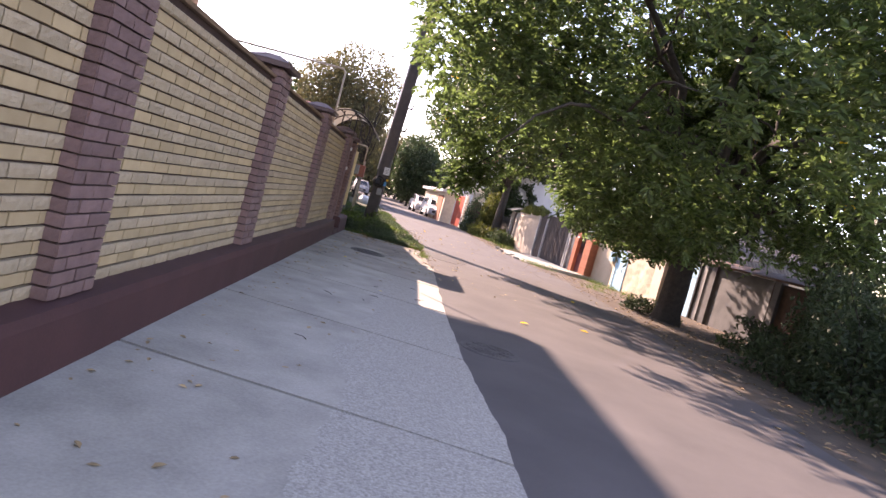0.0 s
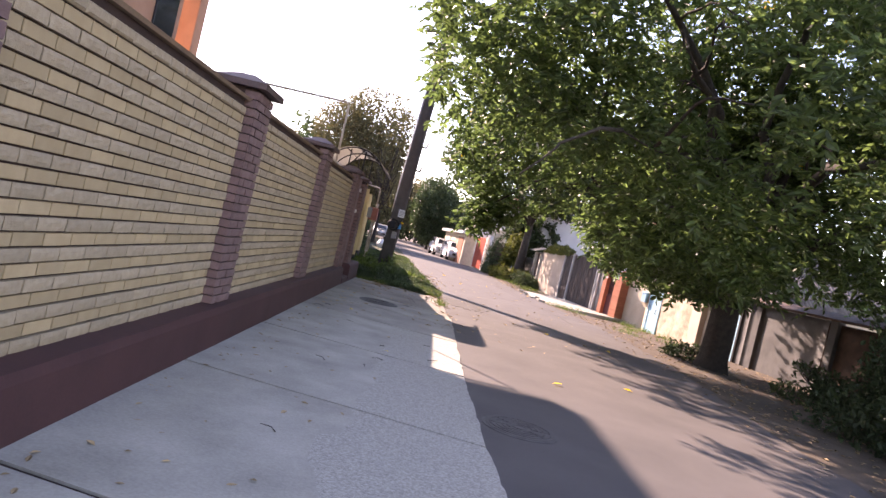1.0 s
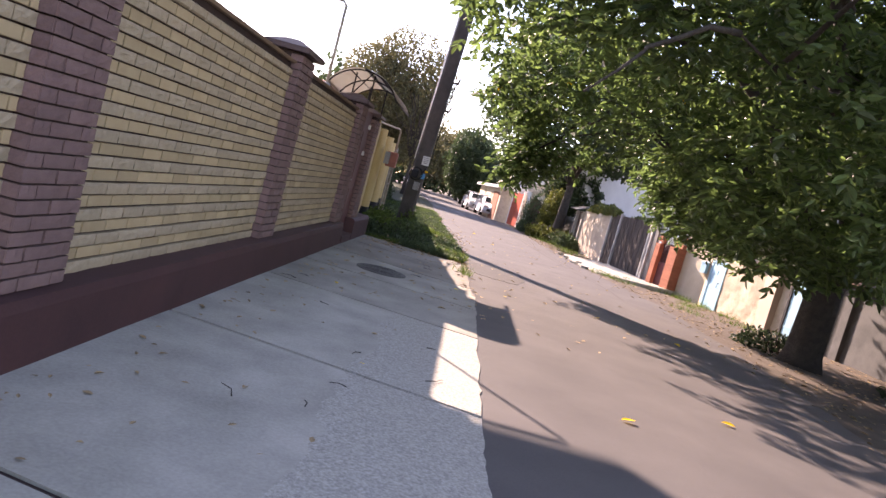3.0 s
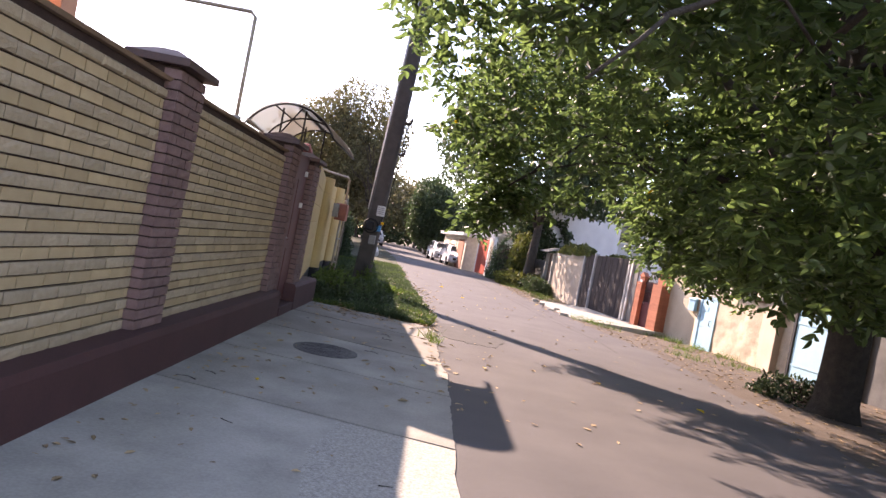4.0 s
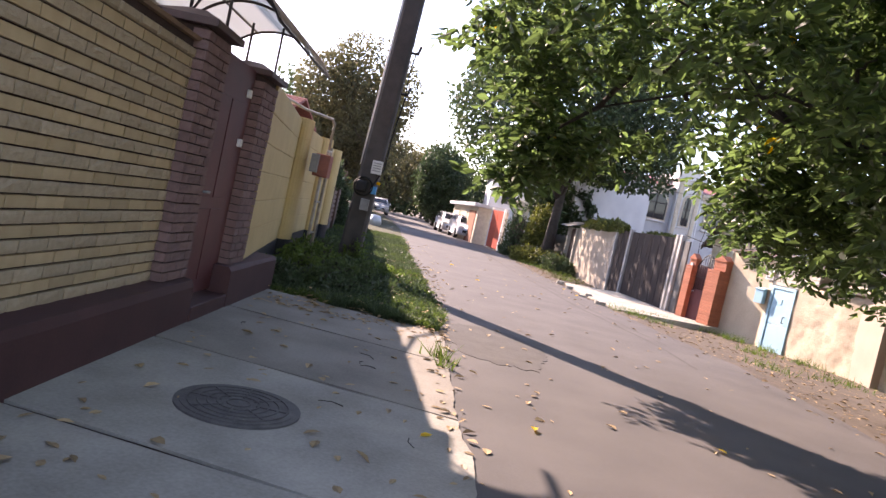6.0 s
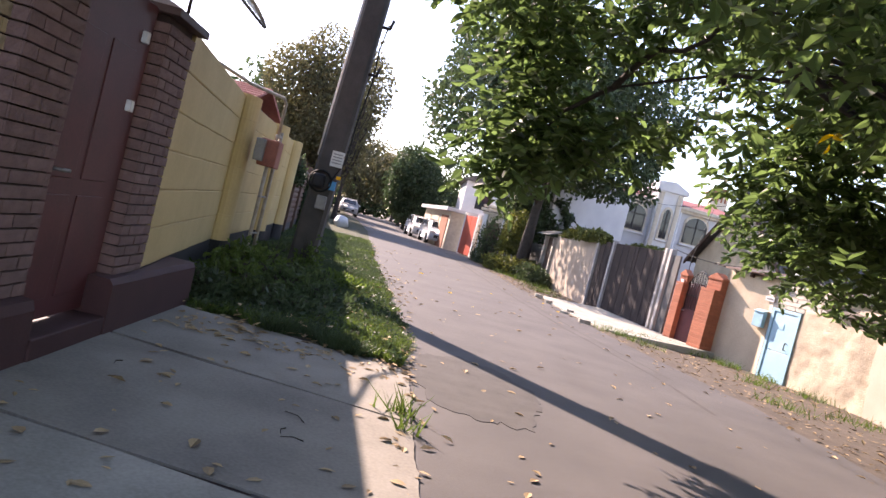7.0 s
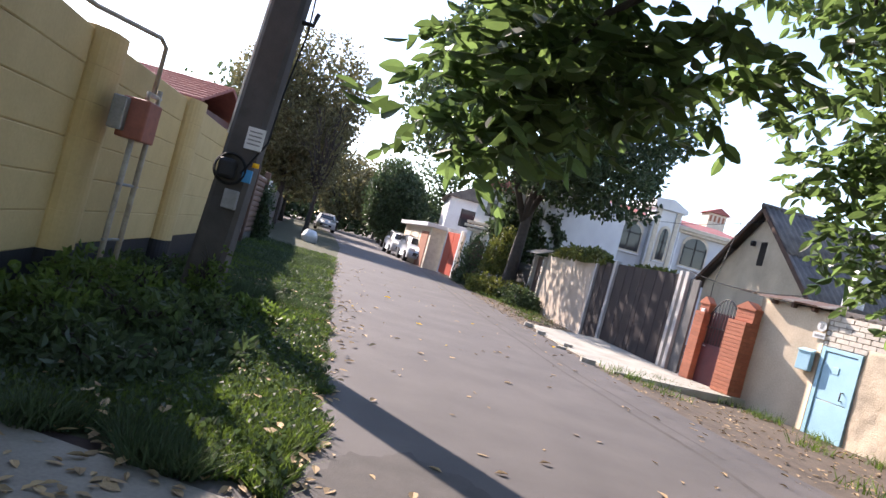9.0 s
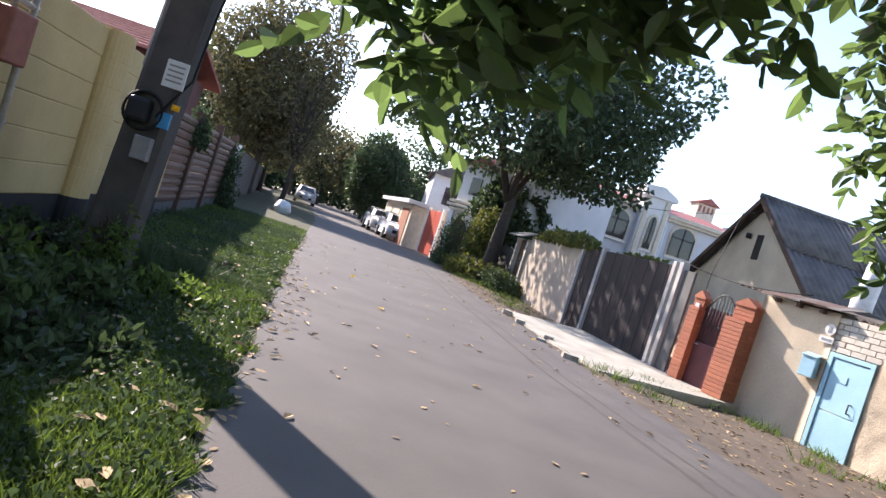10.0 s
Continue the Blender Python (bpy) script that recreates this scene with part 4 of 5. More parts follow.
win = part("attic_window", bm, "dark_metal", cottage, "narrow dark attic opening")
bm = B()
tube(bm, [(-0.05, 0.35, 3.5), (-0.12, 0.42, 3.5)], 0.07, 10)
part("bracket", bm, "dark_metal", cottage)
for x, y in ((5.5, -0.2),):
    bm = B()
    box(bm, x, y - 0.12, 4.2, x + 0.25, y + 0.12, 4.75, 0.01)
    part("vent_stack", bm, "dark_metal", cottage)
shed = thing("lean_to", (8.45, 20.6, 0), "low lean-to with an asbestos sheet roof behind the door", "shed")
bm = B()
box(bm, 0.3, -1.6, -0.3, 4.0, 4.2, 1.75)
part("wall", bm, "beige_dull", shed)
for k in range(4):
    bm = B()
    wavy(bm, (0.12 - 0.22 * (1.45 * k - 1.7), -1.7 + 1.45 * k, 1.86 + 0.06 * k), (4.2, -1.7 + 1.45 * k, 2.35), (0.12 - 0.22 * (1.45 * k - 0.2), -0.2 + 1.45 * k, 1.92 + 0.06 * k), (4.2, -0.2 + 1.45 * k, 2.35), 9, 0.02)
    part("roof_sheet", bm, "slate", shed)
flue = thing("flue", (9.42, 23.75, 2.1), "flue pipe wrapped in crumpled pale foil above the door", "chimney")
bm = B()
tube(bm, [(0, 0, 0), (0.0, 0, 0.3), (0.03, -0.02, 0.65), (0.02, -0.04, 1.05)], 0.2, 14, 0.15)
for v in bm.verts:
    v.co += Vector((noise.noise(v.co * 5), noise.noise(v.co * 6 + Vector((9, 0, 0))), 0)) * 0.03
part("pipe", bm, "foil", flue)
bm = B()
box(bm, -0.24, -0.24, 0, 0.24, 0.24, 0.16, 0.02)
part("collar", bm, "slate", flue)

# ---- two-storey villa ----
villa = thing("villa", (8.7, 46, 0), "two-storey pale grey villa with arched dark windows and cornices", "house")


def arched(x0, x1, z0, z1, rise):
    n = 10
    return [(x0, z0), (x1, z0), (x1, z1 - rise)] + [((x0 + x1) / 2 + (x1 - x0) / 2 * math.cos(math.pi * k / n), z1 - rise + rise * math.sin(math.pi * k / n)) for k in range(1, n)] + [(x0, z1 - rise)]


bm = B()
box(bm, 0, 0.2, -0.3, 9.6, 9, 5.75)
part("wall", bm, "house_grey", villa)
bm = B()
box(bm, 4.3, -0.15, -0.3, 5.75, 1.0, 6.25, 0.01)
part("bay", bm, "white", villa)
bm = B()
prism(bm, [(4.15, 6.25), (5.95, 6.25), (5.95, 6.45), (5.1, 6.85), (4.15, 6.75)], -0.3, 4, "y")
part("bay_gable", bm, "white", villa)
for x0, x1 in ((1.7, 4.25), (5.8, 9.8)):
    bm = B()
    box(bm, x0, -0.1, 5.5, x1, 0.4, 5.7, 0.03)
    box(bm, x0 + 0.05, 0.0, 5.36, x1 - 0.05, 0.3, 5.5, 0.02)
    part("cornice", bm, "cream", villa)
    bm = B()
    prism(bm, [(0.0, 5.7), (4.5, 6.6), (9, 5.7)], x0, x1, "x")
    part("roof", bm, "tile_red", villa)
bm = B()
prism(bm, [(0.0, 5.75), (4.5, 6.55), (9, 5.75)], -0.1, 1.7, "x")
part("roof", bm, "tile_red", villa)
for x0, x1, y, z0, z1 in ((2.75, 3.95, 0.2, 3.75, 5.2), (4.85, 5.25, -0.15, 3.65, 5.3), (6.35, 7.55, 0.2, 3.75, 5.25)):
    bm = B()
    prism(bm, arched(x0 - 0.12, x1 + 0.12, z0 - 0.1, z1 + 0.14, 0.5), y - 0.06, y + 0.02, "y")
    surround = part("window_surround", bm, "cream", villa)
    bm = B()
    prism(bm, arched(x0, x1, z0, z1, 0.45), y - 0.08, y - 0.055, "y")
    pane = part("window", bm, "glass", villa)
    bm = B()
    for k in range(1 if x1 - x0 < 0.6 else 3):
        xm = x0 + (x1 - x0) * (k + (0.5 if x1 - x0 < 0.6 else 0)) / (1 if x1 - x0 < 0.6 else 2)
        box(bm, xm - 0.03, y - 0.11, z0, xm + 0.03, y - 0.075, z1 - (0.04 if 0 < k < 2 or x1 - x0 < 0.6 else 0.4))
    box(bm, x0, y - 0.11, z0 + 0.9, x1, y - 0.076, z0 + 0.96)
    part("window_frame", bm, "dark_metal", pane)
    bm = B()
    box(bm, x0 - 0.15, y - 0.16, z0 - 0.16, x1 + 0.15, y, z0 - 0.08, 0.01)
    part("sill", bm, "white", villa)
for x in (1.75, 5.9):
    bm = B()
    tube(bm, [(x, 0.1, 0), (x, 0.1, 5.5)], 0.05, 8)
    part("downpipe", bm, "white", villa)
for x in (4.5, 5.55):
    bm = B()
    box(bm, x - 0.12, -0.22, 3.0, x + 0.12, -0.152, 6.2, 0.02)
    part("pilaster", bm, "cream", villa)
bm = B()
box(bm, 10.8, 8.4, 0, 12.0, 9.6, 8.1, 0.02)
stack = part("chimney", bm, "cream", villa, "pinkish brick chimney")
bm = B()
prism(bm, [(10.6, 8.1), (12.2, 8.1), (11.4, 8.5)], 8.2, 9.8, "y")
part("chimney_roof", bm, "tile_red", stack)
for k in range(4):
    bm = B()
    box(bm, 10.88 + 0.28 * k, 8.385, 7.55, 11.02 + 0.28 * k, 8.42, 7.95)
    part("chimney_opening", bm, "orange_dark", stack)
bm = B()
box(bm, 12.8, 6, 0, 17, 12, 7.1, 0.03)
part("rear_wing", bm, "white", villa)

# ---- white gatehouse, red gate and garages farther on ----
gatehouse = thing("gatehouse", (3.55, 43.6, 0), "white gatehouse with a cream arched portal", "house", turn=-48)
bm = B()
box(bm, 1.7, 0.3, -0.3, 4.0, 7, 5.6)
part("wall", bm, "house_grey", gatehouse)
bm = B()
box(bm, 0.0, 0.2, -0.3, 1.75, 1.2, 2.5, 0.01)
portal = part("portal", bm, "cream", gatehouse)
for z, d in ((2.45, 0.1), (2.62, 0.2), (2.8, 0.14)):
    bm = B()
    box(bm, -d, 0.2 - d, z, 1.75 + d, 1.2 + d, z + 0.13, 0.02)
    part("cornice", bm, "cream", portal)
for x in (0.15, 1.5):
    bm = B()
    box(bm, x - 0.14, 0.1, -0.3, x + 0.14, 0.195, 2.44, 0.02)
    part("pilaster", bm, "white", portal)
bm = B()
prism(bm, arched(0.4, 1.25, -0.1, 2.1, 0.42), 0.13, 0.19, "y")
part("arched_door", bm, "wood_dark", gatehouse, "dark arched door")
bm = B()
box(bm, 0.1, 0.25, 2.93, 1.9, 3, 4.6, 0.01)
part("upper_wall", bm, "white", gatehouse)
bm = B()
box(bm, 0.7, 0.2, 3.3, 1.3, 0.26, 4.1, 0.01)
part("window", bm, "glass", gatehouse)
bm = B()
prism(bm, [(-0.2, 4.6), (2.1, 4.6), (1.2, 5.2)], 0.1, 6, "y")
part("roof", bm, "tile_red", gatehouse)

red = thing("sheet_gate", (3.5, 44.6, 0), "bright red sheet-metal gate", "gate", turn=14)
for k in range(2):
    bm = B()
    box(bm, 0, 0.03 + 1.1 * k, 0.05, 0.04, 1.08 + 1.1 * k, 2.2, 0.006)
    part("gate_leaf", bm, "red_paint", red)
for y in (0.0, 2.22):
    bm = B()
    box(bm, -0.03, y - 0.08, -0.2, 0.1, y + 0.08, 2.35, 0.01)
    part("gate_post", bm, "white", red)
garage = thing("garage_row", (2.15, 47.2, 0), "low white garages with a grey flat roof", "garage", turn=8)
bm = B()
box(bm, 0, 0, -0.3, 4, 9.5, 2.2)
part("wall", bm, "cream", garage)
bm = B()
box(bm, -0.35, -0.3, 2.2, 4.2, 9.8, 2.42, 0.02)
part("roof", bm, "house_grey", garage)
for k in range(3):
    bm = B()
    box(bm, -0.04, 0.5 + 3.0 * k, -0.1, 0.02, 2.7 + 3.0 * k, 1.95, 0.01)
    part("garage_door", bm, "cream" if k else "orange_dark", garage)
backhouse = thing("distant_house", (4.5, 62, 0), "pale two-storey house farther down the lane", "house")
bm = B()
box(bm, -1, 0, -0.3, 7, 8, 5.2)
part("wall", bm, "white", backhouse)
bm = B()
prism(bm, [(-1.4, 5.2), (7.4, 5.2), (3, 7.6)], -0.4, 8.4, "y")
part("roof", bm, "slate", backhouse)
for k in range(3):
    bm = B()
    box(bm, 0 + 2.2 * k, -0.04, 3.2, 1.2 + 2.2 * k, 0.01, 4.5, 0.01)
    part("window", bm, "glass", backhouse)


# ---- parked cars ----
def car(x, y, turn, label, material="car_white"):
    c = thing("car", (x, y, 0.02), label, "car", "parked cars", turn=turn)
    side = [(-2.05, 0.35), (-2.1, 0.62), (-2.0, 0.9), (-1.2, 1.0), (-0.55, 1.42), (0.2, 1.52), (1.2, 1.48), (1.85, 1.05), (2.05, 0.95), (2.08, 0.4), (1.9, 0.26), (-1.9, 0.26)]
    bm = B()
    lo = []
    for w, k in ((0.80, 0.9), (0.86, 1.0), (-0.86, 1.0), (-0.80, 0.9)):
        lo.append([bm.verts.new(((w * (0.80 if z > 1.2 else 0.97 if z > 0.95 else 1.0)), a * (0.99 if k < 1 else 1), z)) for a, z in side])
    n = len(side)
    for p, q in zip(lo, lo[1:]):
        for k in range(n):
            bm.faces.new((p[k], p[(k + 1) % n], q[(k + 1) % n], q[k]))
    bm.faces.new(lo[0][::-1])
    bm.faces.new(lo[-1])
    bmesh.ops.recalc_face_normals(bm, faces=bm.faces)
    bmesh.ops.bevel(bm, geom=list(bm.edges), offset=0.03, segments=2, affect="EDGES")
    for f in bm.faces:
        f.smooth = True
    body = part("body", bm, material, c)
    bm = B()
    prism(bm, [(-0.62, 0), (0.62, 0), (0.52, 0.66), (-0.52, 0.66)], 0, 0.012, "z")
    part("windscreen", bm, "glass", c, m=pose(0, -1.21, 1.03, 32.5, 0, 0))
    for sx in (-1, 1):
        for a, b in ((-0.75, 0.15), (0.22, 1.15)):
            bm = B()
            prism(bm, [(a, 1.02), (b, 1.02), (b - (0.12 if b > 1 else 0), 1.38), (a + (0.42 if a < 0 else 0), 1.38)], 0, 0.012, "x")
            part("side_window", bm, "glass", c, m=pose(sx * 0.855 - 0.006, 0, 0.0, 0, 0, 0) @ Matrix.Shear("YZ", 4, (0, 0)))
        bm = B()
        box(bm, sx * 0.60 - 0.17, -2.10, 0.66, sx * 0.60 + 0.17, -1.96, 0.82, 0.03)
        part("headlight", bm, "sign_white", c, "clear headlight")
        bm = B()
        box(bm, sx * 0.95 - 0.09, -0.75, 0.98, sx * 0.95 + 0.09, -0.62, 1.12, 0.03)
        part("mirror", bm, material, c)
        for a in (-1.28, 1.28):
            bm = B()
            tube(bm, [(sx * 0.66, a, 0.31), (sx * 0.885, a, 0.31)], 0.31, 20)
            wheel = part("wheel", bm, "rubber", c)
            bm = B()
            tube(bm, [(sx * 0.87, a, 0.31), (sx * 0.9, a, 0.31)], 0.2, 16)
            part("rim", bm, "grey_metal", wheel)
    bm = B()
    box(bm, -0.5, -2.115, 0.42, 0.5, -2.05, 0.60, 0.02)
    part("grille", bm, "dark_metal", c)
    bm = B()
    box(bm, -0.26, -2.135, 0.45, 0.26, -2.12, 0.55, 0.004)
    part("number_plate", bm, "sign_white", c, "plain white plate")
    return c


car(1.75, 51.2, 8, "white hatchback parked at the side of the lane")
car(0.75, 56.6, 8, "white estate car parked behind another car")
car(-6.0, 72, 8, "pale car parked far down the lane")

# ---- west side beyond the pole ----
brown_fence = thing("sheet_fence", (-2.98, 24.1, 0), "brown ribbed sheet fence with weathered boards", "fence", turn=6)
for k, (a, b) in enumerate(((0.0, 2.6), (2.85, 5.6), (5.8, 9.0))):
    for j in range(11):
        bm = B()
        prism(bm, [(-0.03, 0.25 + 0.155 * j), (0.03, 0.265 + 0.155 * j), (0.045, 0.33 + 0.155 * j), (0.03, 0.39 + 0.155 * j), (-0.03, 0.40 + 0.155 * j)], a, b, "y")
        part("board", bm, "brown_fence", brown_fence)
    bm = B()
    box(bm, -0.1, a, -0.2, 0.02, b, 0.25, 0.01)
    part("foot", bm, "grey_wall", brown_fence)
for a in (2.62, 5.62, 9.0):
    bm = B()
    box(bm, -0.08, a, -0.2, 0.1, a + 0.2, 2.15, 0.01)
    part("post", bm, "wood_dark", brown_fence)
pale = thing("pale_gate", (-3.98, 33.4, 0), "pale painted metal gate farther along the verge", "gate", turn=8)
bm = B()
box(bm, -0.02, 0, 0, 0.03, 2.4, 1.9, 0.006)
part("gate_leaf", bm, "house_grey", pale)
for a in (0, 2.4):
    bm = B()
    box(bm, -0.05, a - 0.05, -0.2, 0.06, a + 0.05, 2.0, 0.006)
    part("gate_post", bm, "sign_white", pale)
bag = thing("rubble_bag", (-3.2, 41.5, 0), "white sack of rubble standing at the verge", "sack")
bm = B()
bmesh.ops.create_icosphere(bm, subdivisions=3, radius=0.42)
for v in bm.verts:
    v.co = Vector((v.co.x * 0.9, v.co.y, max(-0.02, v.co.z * 0.8 + 0.25))) + Vector((noise.noise(v.co * 3), noise.noise(v.co * 3 + Vector((5, 0, 0))), noise.noise(v.co * 3 + Vector((0, 5, 0))))) * 0.08
part("sack", bm, "sign_white", bag)
west_wall = thing("wall_west_far", (-4.35, 36.0, 0), "grey fence line running down the west side", "wall", kind="structure", turn=9)
bm = B()
box(bm, -0.2, 0, -0.3, 0, 60, 1.9)
part("render_coat", bm, "grey_wall", west_wall)
westhouse = thing("tiled_house", (-7.3, 29.5, 0), "wine-red house with a red tiled roof behind the fence", "house")
westhouse.matrix_basis = pose(-10.6, 36.4, -0.52) @ Matrix.Scale(1.4, 4)
bm = B()
box(bm, -5, 0, -0.3, 1.9, 4.2, 3.3)
part("wall", bm, "red_door", westhouse)
for k in range(9):
    bm = B()
    a, b = k / 9, (k + 1) / 9
    prism(bm, [(-0.5 + 2.6 * a, 3.25 + 0.85 * a), (-0.5 + 2.6 * b, 3.25 + 0.85 * b - 0.03), (-0.5 + 2.6 * b, 3.29 + 0.85 * b), (-0.5 + 2.6 * a, 3.34 + 0.85 * a)], -5.4, 2.3, "x")
    part("tile_course", bm, "tile_red", westhouse)
bm = B()
prism(bm, [(2.1, 4.05), (4.7, 3.25), (4.7, 3.35), (2.1, 4.15)], -5.4, 2.3, "x")
part("roof", bm, "tile_red", westhouse)
orange = thing("orange_house", (-6.68, 13.05, 0), "orange plastered house with a corner pier under a flat eave", "house")
bm = B()
box(bm, -7, -16, -0.3, 0.0, -0.2, 7.6)
part("wall", bm, "orange_house", orange)
bm = B()
box(bm, -0.72, 1.3, -0.3, -0.24, 1.8, 7.6, 0.02)
part("pier", bm, "orange_house", orange)
bm = B()
box(bm, -7.3, -16.3, 7.6, 0.9, 1.95, 7.95, 0.03)
part("eave", bm, "cream", orange)
bm = B()
box(bm, -0.02, -1.5, 3.2, 0.05, -0.5, 6.4, 0.01)
part("window", bm, "glass", orange)


# ---- vegetation ----
RNG = np.random.default_rng(5)


def noise_at(points, scale, seed):
    """Smooth noise at many points: a sum of a few random waves."""
    r = np.random.default_rng(seed)
    out = np.zeros(len(points))
    for _ in range(14):
        k = r.normal(size=3) * scale
        out += np.sin(points @ k + r.uniform(0, 6.28))
    return out / 14 ** 0.5


def leaf_hexes(centres, along, length, width, droop=0.0, rng=RNG):
    """Pointed oval leaves, each a folded pair of quads, at centres with given directions."""
    n = len(centres)
    along = along / np.linalg.norm(along, axis=1, keepdims=True)
    side = np.cross(along, rng.normal(size=(n, 3)))
    side /= np.linalg.norm(side, axis=1, keepdims=True) + 1e-9
    up = np.cross(side, along)
    l, w = length[:, None], width[:, None]
    fold = up * w * 0.28
    a = centres
    tip = centres + along * l - up * l * 0.12
    m1, m2 = centres + along * l * 0.33, centres + along * l * 0.68
    quads = np.stack([a, m1 + side * w * 0.5 + fold, m2 + side * w * 0.42 + fold * 0.8, tip,
                      a, tip, m2 - side * w * 0.42 + fold * 0.8, m1 - side * w * 0.5 + fold], axis=1)
    return quads.reshape(-1, 3)


def leaf_round(centres, along, length, width, rng=RNG):
    """Leaves like leaf_hexes, with a fuller outline: six corners to each half."""
    n = len(centres)
    along = along / np.linalg.norm(along, axis=1, keepdims=True)
    side = np.cross(along, rng.normal(size=(n, 3)))
    side /= np.linalg.norm(side, axis=1, keepdims=True) + 1e-9
    up = np.cross(side, along)
    l, w = length[:, None], width[:, None]
    out = []
    for s_ in (1, -1):
        ring = [centres]
        for t_, k_ in ((0.16, 0.33), (0.4, 0.5), (0.68, 0.42), (0.88, 0.2)):
            ring.append(centres + along * l * t_ + side * w * k_ * s_ + up * (w * k_ * 0.45 - l * 0.13 * t_ * t_))
        ring.append(centres + along * l - up * l * 0.13)
        out.append(np.stack(ring if s_ > 0 else ring[::-1], axis=1))
    return np.concatenate(out).reshape(-1, 3)


def compound_leaves(tips, rng, leaflets=7, rachis=0.3, size=0.13):
    """Feathered leaves hanging from their twigs: several leaflets along each stalk."""
    n = len(tips)
    stalk = rng.normal(size=(n, 3)) * (1, 1, 0.45) + (0, 0, -0.35)
    stalk /= np.linalg.norm(stalk, axis=1, keepdims=True)
    across = np.cross(stalk, (0, 0, 1.0))
    across /= np.linalg.norm(across, axis=1, keepdims=True) + 1e-9
    scale = rng.uniform(0.75, 1.25, n)
    cs, ds = [], []
    for k in range(leaflets):
        t = 1.0 if k == leaflets - 1 else (k // 2 + 1) / (leaflets // 2 + 0.6)
        s = 0 if k == leaflets - 1 else (1 if k % 2 else -1)
        cs.append(tips + stalk * (rachis * scale * t)[:, None] + (0, 0, -0.05 * t * t))
        ds.append(stalk * (0.55 if s else 1.0) + across * s * 0.9 + (0, 0, -0.22) + rng.normal(size=(n, 3)) * 0.22)
    c, d = np.concatenate(cs), np.concatenate(ds)
    ln = np.tile(scale, leaflets) * size * rng.uniform(0.8, 1.15, len(c))
    return leaf_round(c, d, ln, ln * rng.uniform(0.42, 0.54, len(c)), rng=rng)


def trunk_mesh(bm, base, height, r0, r1, leanx=0.0, leany=0.0, seg=18):
    rings = 12
    last = None
    for i in range(rings + 1):
        t = i / rings
        z = height * t
        rad = (r1 + (r0 - r1) * (1 - t) ** 1.5) * (1 + 0.3 * max(0, 0.16 - t) / 0.16)
        ring = []
        for j in range(seg):
            a = 2 * math.pi * j / seg
            rr = rad * (1 + 0.10 * noise.noise((math.cos(a) * 2, math.sin(a) * 2, z * 0.6)) + 0.05 * math.sin(a * 5 + z))
            ring.append(bm.verts.new((base[0] + leanx * z + rr * math.cos(a), base[1] + leany * z + rr * math.sin(a), base[2] + z)))
        if last:
            for j in range(seg):
                bm.faces.new((last[j], last[(j + 1) % seg], ring[(j + 1) % seg], ring[j])).smooth = True
        last = ring
    bm.faces.new(last)


def limb(bm, a, b, r0, r1, wob=0.25, seed=0, seg=7):
    a, b = Vector(a), Vector(b)
    n = 7
    pts = []
    for k in range(n + 1):
        t = k / n
        p = a.lerp(b, t) + Vector((0, 0, 0.12 * (b - a).length * math.sin(math.pi * t)))
        p += Vector((noise.noise((t * 3, seed, 1)), noise.noise((t * 3, seed, 9)), noise.noise((t * 3, seed, 17)))) * wob * math.sin(math.pi * t)
        pts.append(p)
    tube(bm, pts, r0, seg, r1)
    return pts


def clear_of_path(p):
    """Leaves keep away from the walker's way."""
    return ~((p[:, 0] > -1.4) & (p[:, 0] < 2.0) & (p[:, 1] < 13.6) & (p[:, 2] < 2.15))


# the great walnut tree
walnut = thing("walnut_tree", (6.88, 13.1, -0.12), "broad walnut tree with dark green leaves overhanging the lane", "tree")
base = np.array((6.88, 13.1, -0.12))
bm = B()
trunk_mesh(bm, (0, 0, -0.1), 2.5, 0.35, 0.29, 0.02, 0.0)
part("trunk", bm, "bark", walnut, "thick furrowed grey-brown trunk")
rng = np.random.default_rng(11)
heads = []
for k in range(11):
    a = 2 * math.pi * k / 11 + rng.uniform(-0.2, 0.2)
    reach = rng.uniform(3.6, 5.4) * (1.15 if math.cos(a) < 0 else 0.75)
    zz = rng.uniform(3.2, 7.6)
    heads.append((0.2 + reach * math.cos(a), -1.4 + reach * math.sin(a), zz))
heads += [(-5.2, 1.2, 3.1), (-4.7, -6.2, 3.6), (-3.0, -2.5, 3.2), (-0.5, -2.0, 8.6)]
for k, h in enumerate(heads):
    bm = B()
    thick = 0.05 if 10 < k < 14 else 0.15
    pts = limb(bm, (0.05, 0, 2.3 if k == 11 else 2.0), h, thick, thick * 0.23, 0.7, k)
    for j in range(5):
        p = pts[3 + j % 5]
        q = (p[0] + rng.normal() * 1.3, p[1] + rng.normal() * 1.3, p[2] + rng.normal() * 0.7)
        limb(bm, p, q, 0.035, 0.01, 0.3, k * 7 + j, 5)
    if k == 11:
        limb(bm, h, (-5.95, 1.62, 2.1), 0.03, 0.007, 0.1, 77, 5)
    part("limb", bm, "bark", walnut)
# crown: an uneven dome with hollows, open underneath near the trunk
n = 62000
p = rng.normal(size=(n, 3))
p /= np.linalg.norm(p, axis=1, keepdims=True)
rad = rng.uniform(0.2, 1.0, n) ** 0.4
lump = 1.0 + 0.13 * noise_at(p, 2.6, 3)
p = p * (rad * lump)[:, None]
crown = np.array((4.9, 11.5, 5.2)) + p * (6.0, 6.9, 4.3)
under = 1.85 + 0.7 * noise_at(crown * (1, 1, 0), 0.7, 8) + 0.9 * np.exp(-((crown[:, 0] - 6.8) ** 2 + (crown[:, 1] - 13) ** 2) / 5)
under = np.where(crown[:, 0] > 7.5, under + 0.15, under)
